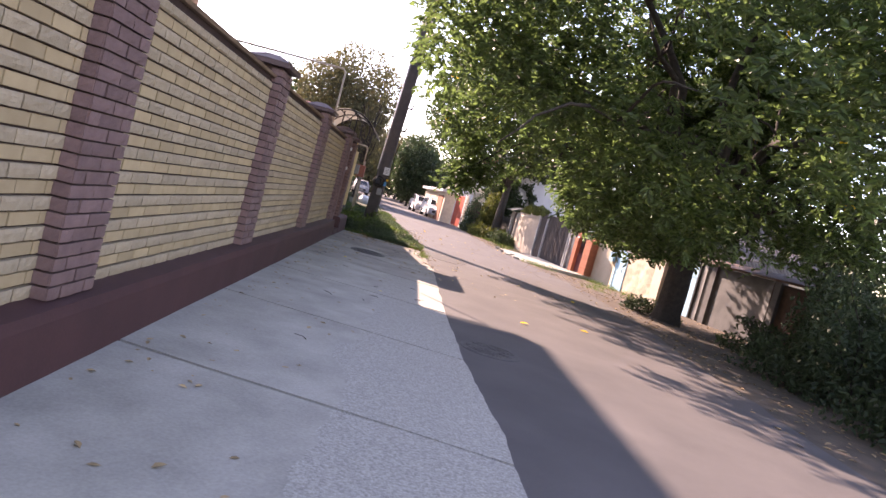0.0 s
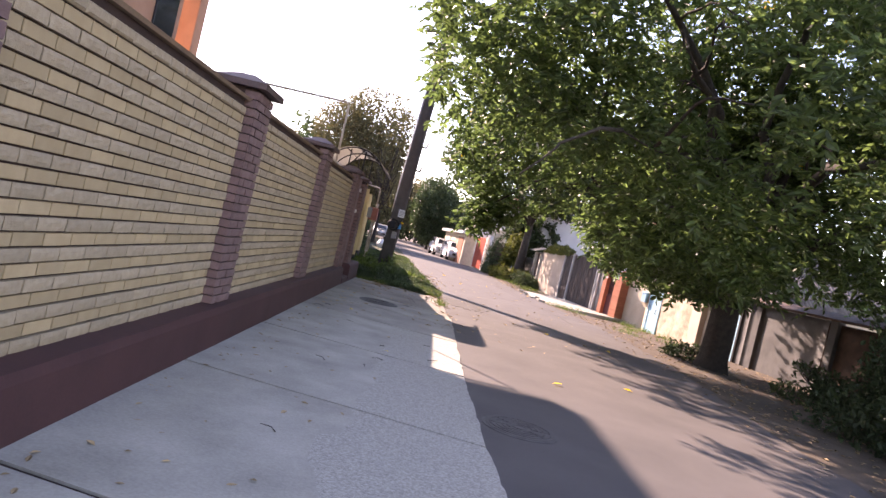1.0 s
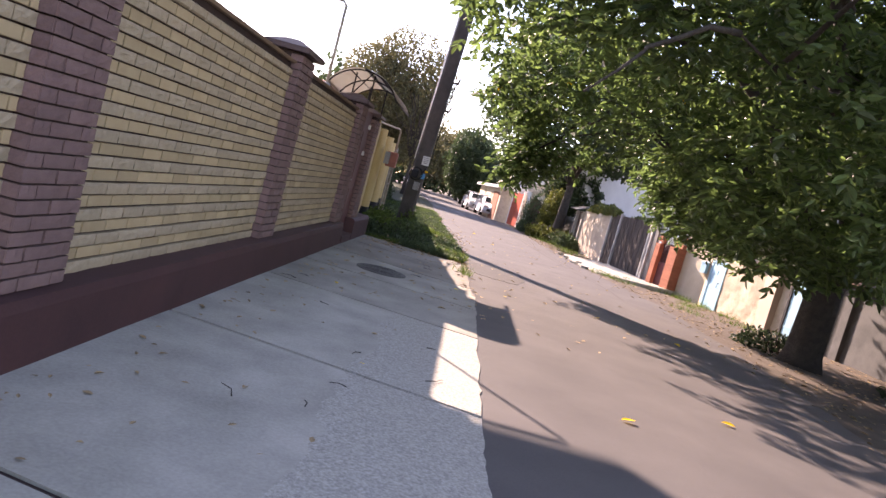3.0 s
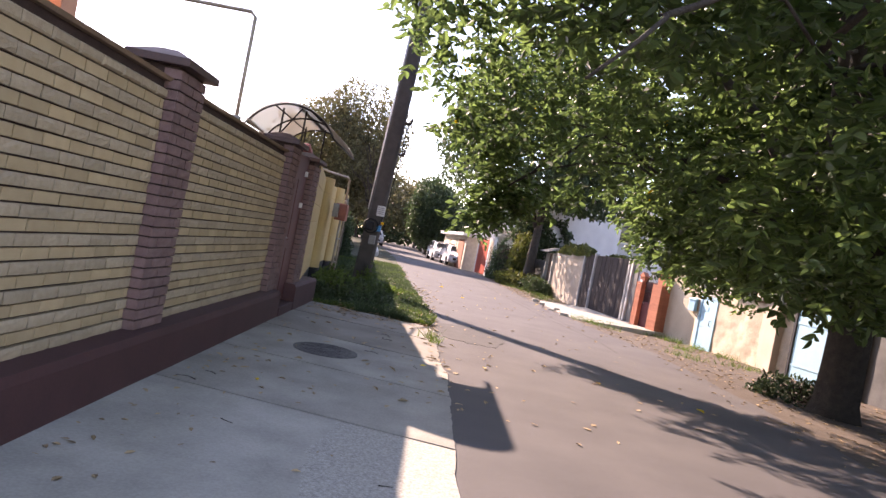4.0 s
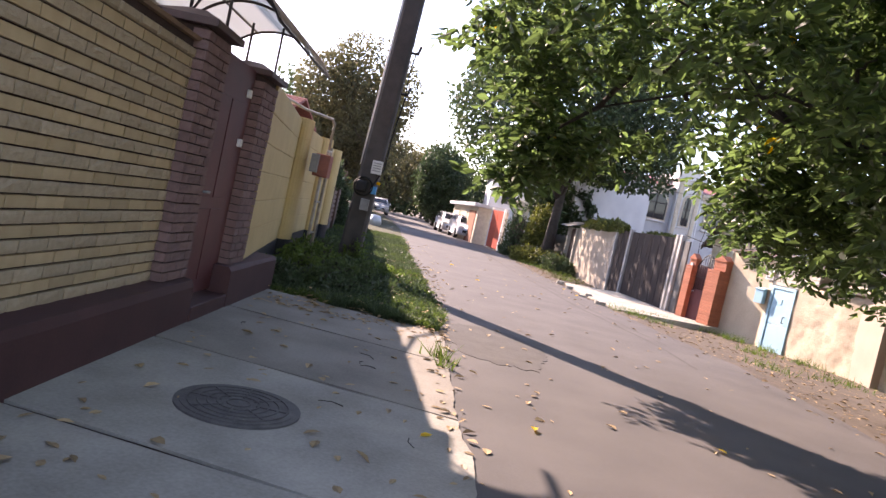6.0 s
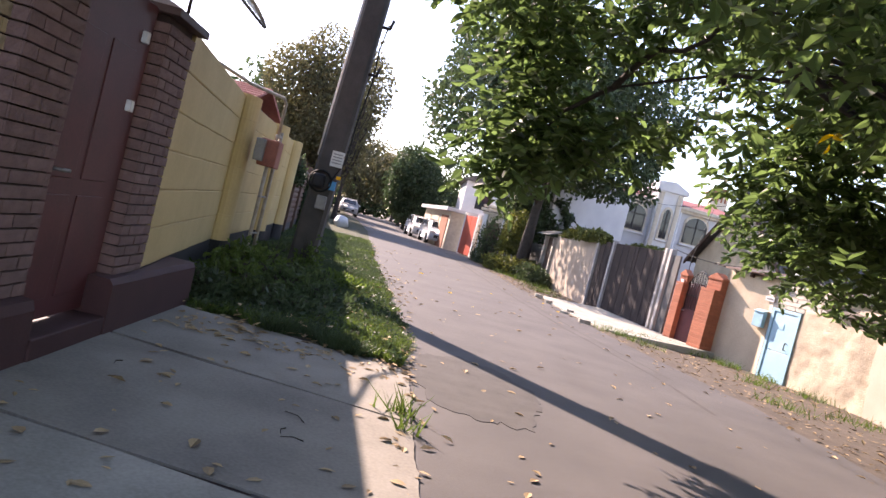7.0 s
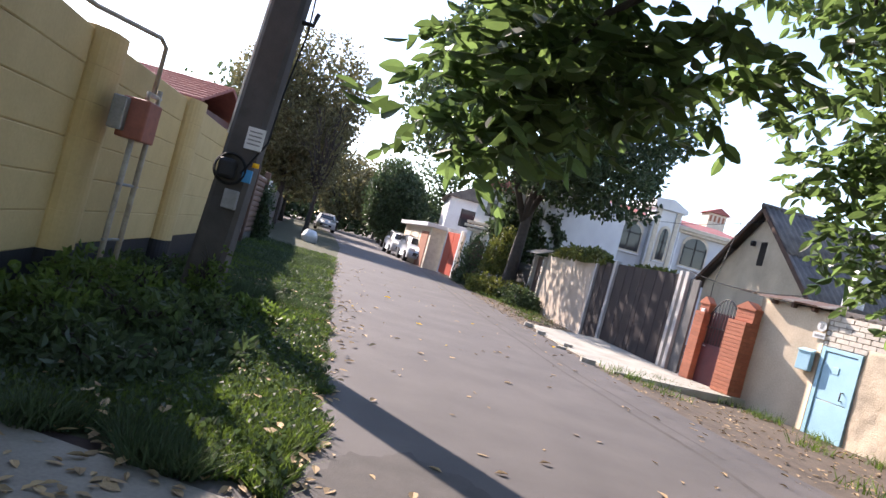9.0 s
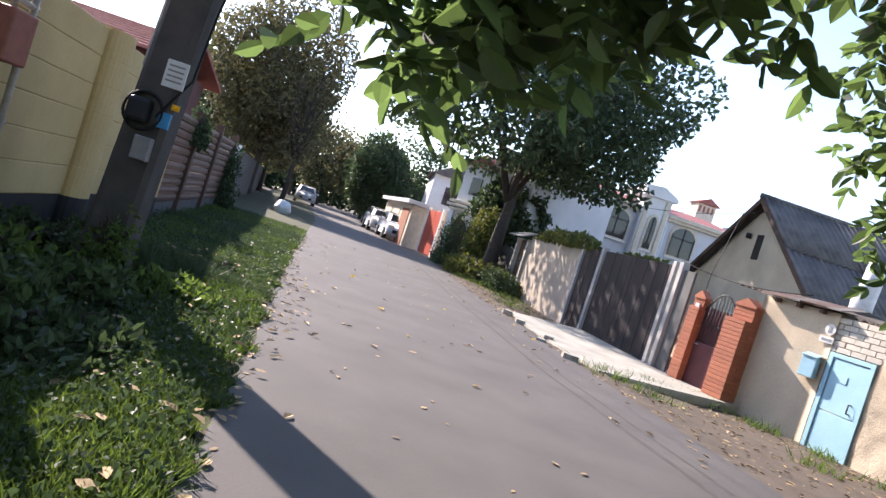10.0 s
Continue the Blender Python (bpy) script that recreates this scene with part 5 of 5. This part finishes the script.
hang = (crown[:, 0] > 2.1) & (crown[:, 0] < 6.4) & (crown[:, 1] > 9.0) & (crown[:, 1] < 13.8)
under = np.where(hang & (crown[:, 0] > 3.0), 1.55 + 0.45 * (under - 1.85), under)
over_lane = (crown[:, 0] < 3.0) & (crown[:, 1] > 7.5)
under = np.where(over_lane, 3.3 + 0.5 * (under - 1.85), under)
holes = noise_at(crown, 1.25, 21) + 0.5 * noise_at(crown, 3.0, 22)
keep = (crown[:, 2] > np.maximum(under, 1.3)) & (holes > np.where(crown[:, 2] > 4.7, -0.2, -0.05)) & clear_of_path(crown)
keep &= ~((crown[:, 1] > 13.8) & (crown[:, 2] < 3.5 + 0.46 * (crown[:, 1] - 15.3)))
keep &= ~((crown[:, 1] < 9) & (crown[:, 0] < 1.0) & (crown[:, 2] < 3.4))
keep &= ~((crown[:, 1] > 11.5) & (crown[:, 0] < 3.6) & (crown[:, 2] < 3.0))
parting = (crown[:, 1] > 11.5) & (np.abs(crown[:, 0] - 2.75 - 0.45 * (crown[:, 1] - 13.4)) < 0.8) & (crown[:, 2] < 4.15)
keep &= ~parting | (rng.uniform(0, 1, n) < 0.12)
thin = (crown[:, 0] < 3.2) & (crown[:, 1] > 8.5)
keep &= ~thin | (rng.uniform(0, 1, n) < 0.8)
crown = crown[keep][:17000]
# the thick back of the crown, over the far verge
m_ = 4200
back = np.array((7.2, 15.6, 5.9)) + rng.normal(size=(m_, 3)) * (1.5, 1.5, 1.0)
back = back[(back[:, 2] > 4.3) & (noise_at(back, 1.6, 41) > -0.3)]
back2 = np.array((7.7, 17.4, 5.3)) + rng.normal(size=(3600, 3)) * (1.3, 1.2, 1.0)
back2 = back2[(back2[:, 2] > 3.7) & (back2[:, 0] > 5.4) & (noise_at(back2, 1.6, 42) > -0.3)]
crown = np.concatenate([crown, back, back2])
# the drooping spray that hangs over the lane
t = rng.uniform(0.55, 1, 120)
spray = np.outer(1 - t, (2.9, 14.0, 3.3)) + np.outer(t, (0.76, 14.72, 2.05)) + rng.normal(size=(120, 3)) * (0.18, 0.2, 0.16)
curtain = np.array((0.98, 14.75, 2.95)) + rng.normal(size=(300, 3)) * (0.26, 0.28, 0.7)
curtain = curtain[(curtain[:, 2] > 2.05) & (curtain[:, 0] < 1.7) & (curtain[:, 0] > 0.55)]
t = rng.uniform(0, 1, 60)
spray2 = np.outer(1 - t, (3.2, 12.6, 3.6)) + np.outer(t, (1.5, 11.2, 2.75)) + rng.normal(size=(60, 3)) * (0.28, 0.3, 0.2)
t = rng.uniform(0, 1, 120)
spray3 = np.outer(1 - t, (4.6, 15.4, 4.2)) + np.outer(t, (4.6, 16.8, 3.5)) + rng.normal(size=(120, 3)) * (0.35, 0.3, 0.25)
# low boughs that hang over the far half of the lane
m_ = 1500
low_bough = np.array((5.9, 15.8, 2.8)) + rng.normal(size=(m_, 3)) * (1.0, 0.8, 0.75)
low_bough = low_bough[(low_bough[:, 2] > 1.55 + 0.25 * noise_at(low_bough, 1.5, 34)) & (low_bough[:, 0] > 4.35) & (noise_at(low_bough, 2.2, 33) > -0.25)]
near_bough = np.array((5.0, 11.6, 2.2)) + rng.normal(size=(450, 3)) * (0.6, 0.8, 0.3)
near_bough = near_bough[(near_bough[:, 0] > 3.9) & (near_bough[:, 2] > 1.6)]
wall_bough = np.array((9.6, 12.0, 2.75)) + rng.normal(size=(520, 3)) * (0.75, 1.1, 0.55)
wall_bough = wall_bough[wall_bough[:, 2] > 1.7]
lane_bough = np.array((4.2, 15.8, 3.0)) + rng.normal(size=(800, 3)) * (0.6, 0.6, 0.85)
lane_bough = lane_bough[(lane_bough[:, 2] > np.maximum(2.95 - (lane_bough[:, 0] - 3.4), 1.85) + 0.2 * noise_at(lane_bough, 1.8, 35)) & (lane_bough[:, 0] > 3.15) & (noise_at(lane_bough, 2.2, 36) > -0.55)]
top_bough = np.array((3.3, 14.3, 3.8)) + rng.normal(size=(130, 3)) * (0.7, 0.7, 0.5)
top_bough = top_bough[(top_bough[:, 2] > 2.95) & (top_bough[:, 0] > 2.0) & (noise_at(top_bough, 2.0, 37) > -0.6)]
t = rng.uniform(0, 1, 16)
twig_a = np.outer(1 - t, (2.15, 14.5, 3.1)) + np.outer(t, (1.95, 14.5, 2.3)) + rng.normal(size=(16, 3)) * 0.05
twig_b = np.outer(1 - t, (2.5, 14.6, 3.0)) + np.outer(t, (2.3, 14.6, 2.5)) + rng.normal(size=(16, 3)) * 0.07
low_bough = np.concatenate([low_bough, near_bough, wall_bough, lane_bough, top_bough, twig_a, twig_b])
tips = np.concatenate([crown, spray, curtain, spray2, spray3, low_bough])
tips = tips[clear_of_path(tips)]
leafy = compound_leaves(tips - base, rng, 7, 0.26, 0.135)
mesh_np("crown", leafy, 6, "leaf", walnut, "stuff")
few = tips[rng.choice(len(tips), 50)]
mesh_np("yellowed_leaves", compound_leaves(few - base + rng.normal(size=few.shape) * 0.05, rng, 3, 0.2, 0.13), 6, "leaf_yellow", walnut, "stuff")


def tree(name, at, height, spread, crown_z, label, material, seed, leaf=0.22, count=9000, trunk_r=0.2, squash=0.8, group="", gaps=-0.5, lower=-1.0, limbs=9):
    """A tapered trunk with limbs under a lumpy crown of loose leaves."""
    rng = np.random.default_rng(seed)
    tr = thing(name, at, label, "tree", group)
    bm = B()
    trunk_mesh(bm, (0, 0, -0.1), crown_z * 0.9, trunk_r, trunk_r * 0.6, rng.uniform(-0.04, 0.04), 0, 12)
    part("trunk", bm, "bark", tr)
    ch = (height - crown_z * 0.55) / 2
    c0 = np.array((0, 0, crown_z * 0.55 + ch))
    for k in range(limbs):
        bm = B()
        d = rng.normal(size=3)
        d /= np.linalg.norm(d)
        d[2] = abs(d[2])
        limb(bm, (0, 0, crown_z * 0.75), tuple(c0 + d * (spread * 0.75, spread * 0.75, ch * 0.75)), trunk_r * 0.4, 0.02, 0.5, seed + k, 6)
        part("limb", bm, "bark", tr)
    q = rng.normal(size=(count * 2, 3))
    q /= np.linalg.norm(q, axis=1, keepdims=True)
    lump = 1 + 0.16 * noise_at(q, 3.0, seed + 1) + 0.07 * noise_at(q, 7.0, seed + 2)
    q = q * (rng.uniform(0.05, 1, len(q)) ** 0.4 * lump)[:, None]
    pts = c0 + q * (spread, spread, ch)
    ok = (noise_at(pts, 3.2 / spread * 1.3, seed + 3) + 0.5 * noise_at(pts, 9 / spread, seed + 4) > gaps) & (q[:, 2] > lower)
    pts = pts[ok][:count]
    d = rng.normal(size=pts.shape) + (0, 0, -0.3)
    ln = rng.uniform(0.7, 1.3, len(pts)) * leaf
    mesh_np("crown", leaf_hexes(pts, d, ln, ln * 0.55, rng=rng), 4, material, tr, "stuff")
    return tr


tree("street_tree", (5.25, 38.6, -0.1), 12.5, 5.7, 4.4, "tall broad-leaved street tree with a dense dark crown", "leaf_dark", 31, 0.24, 24000, 0.33, gaps=-0.6, lower=-0.62)
tree("broad_tree", (-7.3, 54, 0), 11.6, 4.0, 3.6, "rounded olive-brown tree turning with autumn", "leaf_olive", 41, 0.24, 22000, 0.28, gaps=-1.2)
tree("bare_tree", (-4.6, 50, 0), 8.6, 2.6, 3.2, "thin half-bare tree with few leaves", "leaf_olive", 43, 0.18, 1700, 0.16, gaps=0.0, limbs=22)
tree("dense_tree", (-0.7, 71, 0), 7.6, 2.9, 0.6, "dense dark evergreen beside the lane", "leaf_dark", 47, 0.3, 9000, 0.2, gaps=-1.2)
tree("orchard_tree", (6.2, 42.0, 0), 4.6, 1.6, 1.8, "shady tree behind the fence", "leaf_dark", 53, 0.24, 8000, 0.18)
for k, (x, y, h, s, m_) in enumerate(((-9.5, 70, 9, 4.2, "leaf_olive"), (-13, 62, 10, 4.5, "leaf_dark"), (-6.5, 88, 9, 4.4, "leaf_olive"), (-11, 98, 11, 5.5, "leaf_dark"), (-1.5, 84, 8.5, 4.0, "leaf_olive"),
                                     (4, 80, 9, 5.0, "leaf_dark"), (13, 74, 9, 4.5, "leaf_dark"), (-20, 92, 11, 6, "leaf_olive"), (-3, 106, 10, 6, "leaf_dark"), (22, 84, 9, 5, "leaf_dark"))):
    tree("distant_tree", (x, y, 0), h, s, 2.6, "hazy tree far down the lane", m_, 60 + k, 0.4, 3600, 0.2, group="distant trees")


r = np.random.default_rng(77)
m_ = 26000
wood = np.stack([r.uniform(-60, 45, m_), r.uniform(112, 125, m_), r.uniform(0, 1, m_) ** 0.8], 1)
wood[:, 2] *= 6.5 + 1.8 * noise_at(wood * (1, 0, 0), 0.25, 5)
ln = r.uniform(0.5, 1.0, m_)
tagged(mesh_np("far_woods", leaf_hexes(wood, r.normal(size=wood.shape), ln, ln * 0.7), 4, "leaf_dark"), "dark line of trees closing the far end of the lane", "woods", kind="stuff")


def shrub(name, at, rx, ry, h, label, material, seed, leaf=0.12, count=3500, category="bush"):
    rng = np.random.default_rng(seed)
    s = thing(name, at, label, category)
    for k in range(9):
        bm = B()
        a = rng.uniform(0, 6.28)
        limb(bm, (0, 0, -0.05), (rx * 0.6 * math.cos(a), ry * 0.6 * math.sin(a), h * rng.uniform(0.6, 0.95)), 0.02, 0.005, 0.2, seed + k, 5)
        part("stem", bm, "bark", s)
    q = rng.normal(size=(count * 2, 3))
    q /= np.linalg.norm(q, axis=1, keepdims=True)
    q[:, 2] = np.abs(q[:, 2])
    q *= (rng.uniform(0.05, 1, len(q)) ** 0.4 * (1 + 0.2 * noise_at(q, 3.5, seed)))[:, None]
    pts = q * (rx, ry, h)
    pts = pts[noise_at(pts, 2.5, seed + 1) > -0.6][:count]
    ln = rng.uniform(0.6, 1.3, len(pts)) * leaf
    mesh_np("foliage", leaf_hexes(pts, rng.normal(size=pts.shape) + (0, 0, 0.3), ln, ln * 0.5, rng=rng), 4, material, s, "stuff")
    return s


shrub("bush", (7.6, 6.6, -0.12), 1.5, 2.3, 2.2, "dark overgrown bush at the shaded verge", "leaf_dark", 71, 0.11, 9000)
shrub("bush", (6.9, 3.2, -0.12), 1.3, 1.9, 1.9, "dark overgrown bush at the shaded verge", "leaf_dark", 72, 0.11, 6000)
shrub("bush", (9.6, 9.8, -0.12), 0.9, 2.0, 3.3, "tall dark shrub against the shaded wall", "leaf_dark", 87, 0.12, 7000)
shrub("bush", (8.3, 11.0, -0.12), 0.8, 1.4, 0.8, "low weeds and suckers beside the big trunk", "leaf_dark", 73, 0.1, 2200)
shrub("bush", (6.9, 14.2, -0.12), 0.9, 0.8, 0.5, "low weeds and suckers beside the big trunk", "leaf_dark", 74, 0.09, 1300)
shrub("bush", (4.7, 38.0, -0.1), 1.3, 1.6, 1.0, "sunlit green bush at the foot of the street tree", "vine", 75, 0.15, 2600)
shrub("bush", (5.6, 36.6, -0.1), 0.9, 1.2, 0.8, "dark clipped bush beside the wall", "leaf_dark", 76, 0.12, 2600)
shrub("bush", (3.9, 41.4, -0.1), 0.8, 1.0, 2.4, "thin climbing shrub beside the portal", "leaf_dark", 77, 0.14, 1600)
shrub("vine", (6.5, 33.6, 2.12), 0.45, 3.2, 0.36, "yellow-green vine trailing over the wall top", "vine", 78, 0.17, 2300, "climber")
shrub("vine", (7.2, 28.6, 2.1), 0.2, 2.0, 0.14, "thin vine growing along the gate top", "vine", 79, 0.12, 700, "climber")
shrub("vine", (4.9, 40.4, 0.8), 0.7, 1.3, 1.9, "pale green vine beside the white portal", "vine", 80, 0.16, 2600, "climber")
shrub("vine", (-3.22, 26.85, 1.4), 0.3, 0.5, 0.85, "dark ivy clump on a fence post", "leaf_dark", 81, 0.1, 900, "climber")
shrub("vine", (-3.75, 32.9, 0.0), 0.35, 0.7, 1.8, "dark ivy hanging on the fence", "leaf_dark", 82, 0.12, 1600, "climber")
shrub("weed", (-1.22, 18.3, 0.0), 0.22, 0.22, 0.75, "tall leafy weed at the foot of the pole", "grass", 83, 0.08, 420, "weed")
for k, (x, y, rx, ry, h) in enumerate(((-1.72, 14.95, 0.32, 0.4, 0.32), (-1.75, 15.8, 0.4, 0.5, 0.42), (-1.35, 15.4, 0.4, 0.5, 0.3), (-0.95, 15.3, 0.45, 0.5, 0.24), (-1.85, 16.7, 0.35, 0.5, 0.5),
                                       (-1.25, 16.5, 0.5, 0.6, 0.36), (-0.7, 16.3, 0.4, 0.6, 0.22), (-1.7, 17.6, 0.45, 0.5, 0.45), (-1.05, 17.5, 0.45, 0.55, 0.32), (-2.0, 18.7, 0.45, 0.6, 0.4),
                                       (-0.75, 18.6, 0.4, 0.6, 0.22), (-1.9, 20.0, 0.4, 0.7, 0.35))):
    shrub("weed", (x, y, 0.0), rx, ry, h, "leafy nettles and weeds crowding the verge by the fence", ("leaf_dark", "grass", "weed_leaf")[k % 3], 84 + k, 0.085, 900, "weed")


def blades(name, xs, ys, zs, height, label, material="grass", seed=1, width=0.008):
    """Grass as loose tapering blades in clumps."""
    r = np.random.default_rng(seed)
    n = len(xs)
    p = np.stack([xs, ys, zs], 1)
    h = height * r.uniform(0.5, 1.3, n)
    lean_ = r.normal(size=(n, 3)) * (0.55, 0.55, 0)
    tip = p + (lean_ + (0, 0, 1)) * h[:, None]
    a = r.uniform(0, 6.28, n)
    w = np.stack([np.cos(a), np.sin(a), np.zeros(n)], 1) * width * r.uniform(0.7, 1.5, n)[:, None]
    v = np.stack([p - w, p + w, tip], 1).reshape(-1, 3)
    return tagged(mesh_np(name, v, 3, material), label, "grass", kind="stuff")


r = np.random.default_rng(9)
n = 150000
ys = 14.0 + 20 * r.uniform(0, 1, n) ** 1.5
left = -1.8 - np.maximum(0, ys - 14) * 0.11
right = np.interp(ys, [13.9, 14.4, 15.5, 17.6, 19.6, 31.5, 34], [0.36, 0.42, 0.38, 0.2, -0.03, -1.1, -1.33]) + 0.06 * np.sin(ys * 5.1) + 0.05 * np.sin(ys * 13.7)
xs = left + (right - left) * r.uniform(0, 1, n) ** 0.8
ok = ys > 13.95 + 0.55 * np.clip((0.2 - xs) / 2.0, 0, 1) + 0.15 * np.sin(xs * 9)
bare = noise_at(np.stack([xs, ys, 0 * xs], 1), 3.0, 4) > -1.1
xs, ys = xs[ok & bare], ys[ok & bare]
tall = 0.06 + 0.07 * np.clip(noise_at(np.stack([xs, ys, 0 * xs], 1), 1.6, 6) + 0.4, 0, 2)
dim = noise_at(np.stack([xs, ys, 0 * xs], 1), 2.4, 14) > 0.55
blades("tall_grass", xs[dim], ys[dim], np.zeros(dim.sum()), tall[dim] * 1.5, "taller dull tufts in the verge grass", "leaf_dark", seed=12, width=0.006)
xs, ys, tall = xs[~dim], ys[~dim], tall[~dim]
blades("grass", xs, ys, np.zeros(len(xs)), tall, "rough green grass of the verge beside the lane", seed=2, width=0.007)
# low broad-leaved weeds in the grass
k = r.choice(len(xs), 20000)
pts = np.stack([xs[k], ys[k], r.uniform(0.01, 0.1, len(k))], 1)
ln = r.uniform(0.02, 0.055, len(k))
tagged(mesh_np("clover", leaf_hexes(pts, r.normal(size=pts.shape) + (0, 0, 0.5), ln, ln * 0.7), 4, "leaf_dark"), "small broad leaves of clover and plantain", "weeds", kind="stuff")
# tufts on the far verge, along the wall feet and at the pavement's end
tx, ty = [], []
for cx, cy, s, m_ in ((5.0, 22.6, 0.35, 260), (6.0, 23.3, 0.3, 260), (7.1, 23.6, 0.35, 360), (7.6, 22.6, 0.25, 260), (8.0, 21.6, 0.25, 200), (5.4, 21.9, 0.3, 150), (8.3, 20.4, 0.3, 220), (7.2, 20.6, 0.25, 160),
                      (5.0, 31.0, 0.5, 300), (5.4, 34.0, 0.6, 500), (4.6, 36.0, 0.5, 400), (0.42, 12.55, 0.1, 90), (0.45, 12.2, 0.08, 50), (8.0, 18.6, 0.4, 200), (6.3, 18.0, 0.3, 150)):
    tx.append(cx + r.normal(size=m_ // 2) * s * 0.7)
    ty.append(cy + r.normal(size=m_ // 2) * s * 0.7)
tx, ty = np.concatenate(tx), np.concatenate(ty)
blades("grass_tufts", tx, ty, np.array([low(a, b) for a, b in zip(tx, ty)]) + 0.012 * (tx < 1), 0.16, "dry green tufts on the bare verge", seed=3)


def litter(name, xs, ys, zs, size, label, material, seed):
    """Fallen leaves, curled, lying at all angles."""
    rr = np.random.default_rng(seed)
    m_ = len(xs)
    p = np.stack([xs, ys, zs + rr.uniform(0.001, 0.005, m_)], 1)
    d = rr.normal(size=(m_, 3)) * (1, 1, 0.05)
    ln = size * rr.uniform(0.6, 1.4, m_)
    al = d / np.linalg.norm(d, axis=1, keepdims=True)
    side = np.stack([-al[:, 1], al[:, 0], rr.normal(size=m_) * 0.1], 1)
    w = (ln * rr.uniform(0.35, 0.55, m_))[:, None]
    curl = np.zeros((m_, 3))
    curl[:, 2] = ln * rr.uniform(0.02, 0.2, m_)
    tip = p + al * ln[:, None] + curl * 0.6
    a1, a2 = p + al * (ln * 0.33)[:, None], p + al * (ln * 0.68)[:, None]
    v = np.stack([p, a1 + side * w * 0.5 + curl, a2 + side * w * 0.42 + curl, tip, p, tip, a2 - side * w * 0.42 + curl, a1 - side * w * 0.5 + curl], 1)
    return tagged(mesh_np(name, v.reshape(-1, 3), 4, material), label, "fallen leaves", kind="stuff")


m_ = 3800
ys = r.uniform(2, 36, m_)
u = r.uniform(0, 1, m_)
xs = np.array([road_right(a) - 0.35 + (wall_right(a) - road_right(a) + 0.2) * b for a, b in zip(ys, u)])
litter("fallen_leaves", xs, ys, np.array([low(a, b) for a, b in zip(xs, ys)]), 0.085, "brown and yellow leaves strewn over the verge", "leaf_dry", 1)
m_ = 420
ys = np.concatenate([r.uniform(8, 14, 130), r.uniform(13.4, 14.6, 290)])
xs = r.uniform(-1.6, 0.5, m_)
litter("fallen_leaves", xs, ys, np.full(m_, 0.024), 0.08, "dry curled leaves lying on the pavement", "leaf_dry", 2)
m_ = 260
ys = r.uniform(8, 34, m_)
xs = np.array([road_left(a) + (road_right(a) - road_left(a)) * b for a, b in zip(ys, r.uniform(0, 1, m_) ** 1.6)])
litter("fallen_leaves", xs, ys, np.full(m_, 0.014), 0.08, "scattered dry leaves on the asphalt", "leaf_dry", 3)
m_ = 240
ys = r.uniform(9, 32, m_)
xs = np.array([road_left(a) + r.normal() * 0.09 for a in ys])
litter("fallen_leaves", xs, ys, np.full(m_, 0.02), 0.085, "dry leaves gathered along the lane's edge", "leaf_dry", 4)
m_ = 16
ys = r.uniform(5, 26, m_)
xs = r.uniform(-1.5, 4.2, m_)
litter("yellow_leaves", xs, ys, np.full(m_, 0.022), 0.11, "single bright yellow leaves on the ground", "leaf_yellow", 5)
m_ = 130
ys, xs = r.uniform(-2, 9, m_), -1.6 + r.exponential(0.35, m_)
litter("fallen_leaves", xs, ys, np.full(m_, 0.024), 0.05, "small leaf crumbs along the plinth foot", "leaf_dry", 6)
m_ = 260
ys, xs = r.uniform(14.2, 22, m_), r.uniform(-1.8, 0.5, m_)
litter("fallen_leaves", xs, ys, r.uniform(0.03, 0.1, m_), 0.09, "dry leaves caught in the grass", "leaf_dry", 7)
# twigs on the pavement
for k in range(16):
    bm = B()
    x, y, a = r.uniform(-1.5, 0.3), r.uniform(1, 12.5), r.uniform(0, 6.28)
    l = r.uniform(0.08, 0.2)
    tube(bm, [(0, 0, 0.03), (l * 0.5 * math.cos(a), l * 0.5 * math.sin(a), 0.036), (l * math.cos(a + 0.3), l * math.sin(a + 0.3), 0.032)], 0.004, 5, 0.002)
    tagged(part("twig", bm, "bark", m=pose(x, y, 0)), "thin dry twig lying on the pavement", "twig", "twigs on the pavement")

# ---- the bricks of the fence, last ----
edges = [-14.0] + PILLARS + [11.23]
for k, (a, b) in enumerate(zip(edges, edges[1:])):
    ya = a + (PIL_W if k else 0)
    panel(k + 1, ya, b, 2.21, 300 if k >= 2 else 0)
for y in PILLARS:
    pillar(y, 2.335)
pillar(11.23, 2.335, 0.51)
pillar(12.84, 2.29, 0.51)
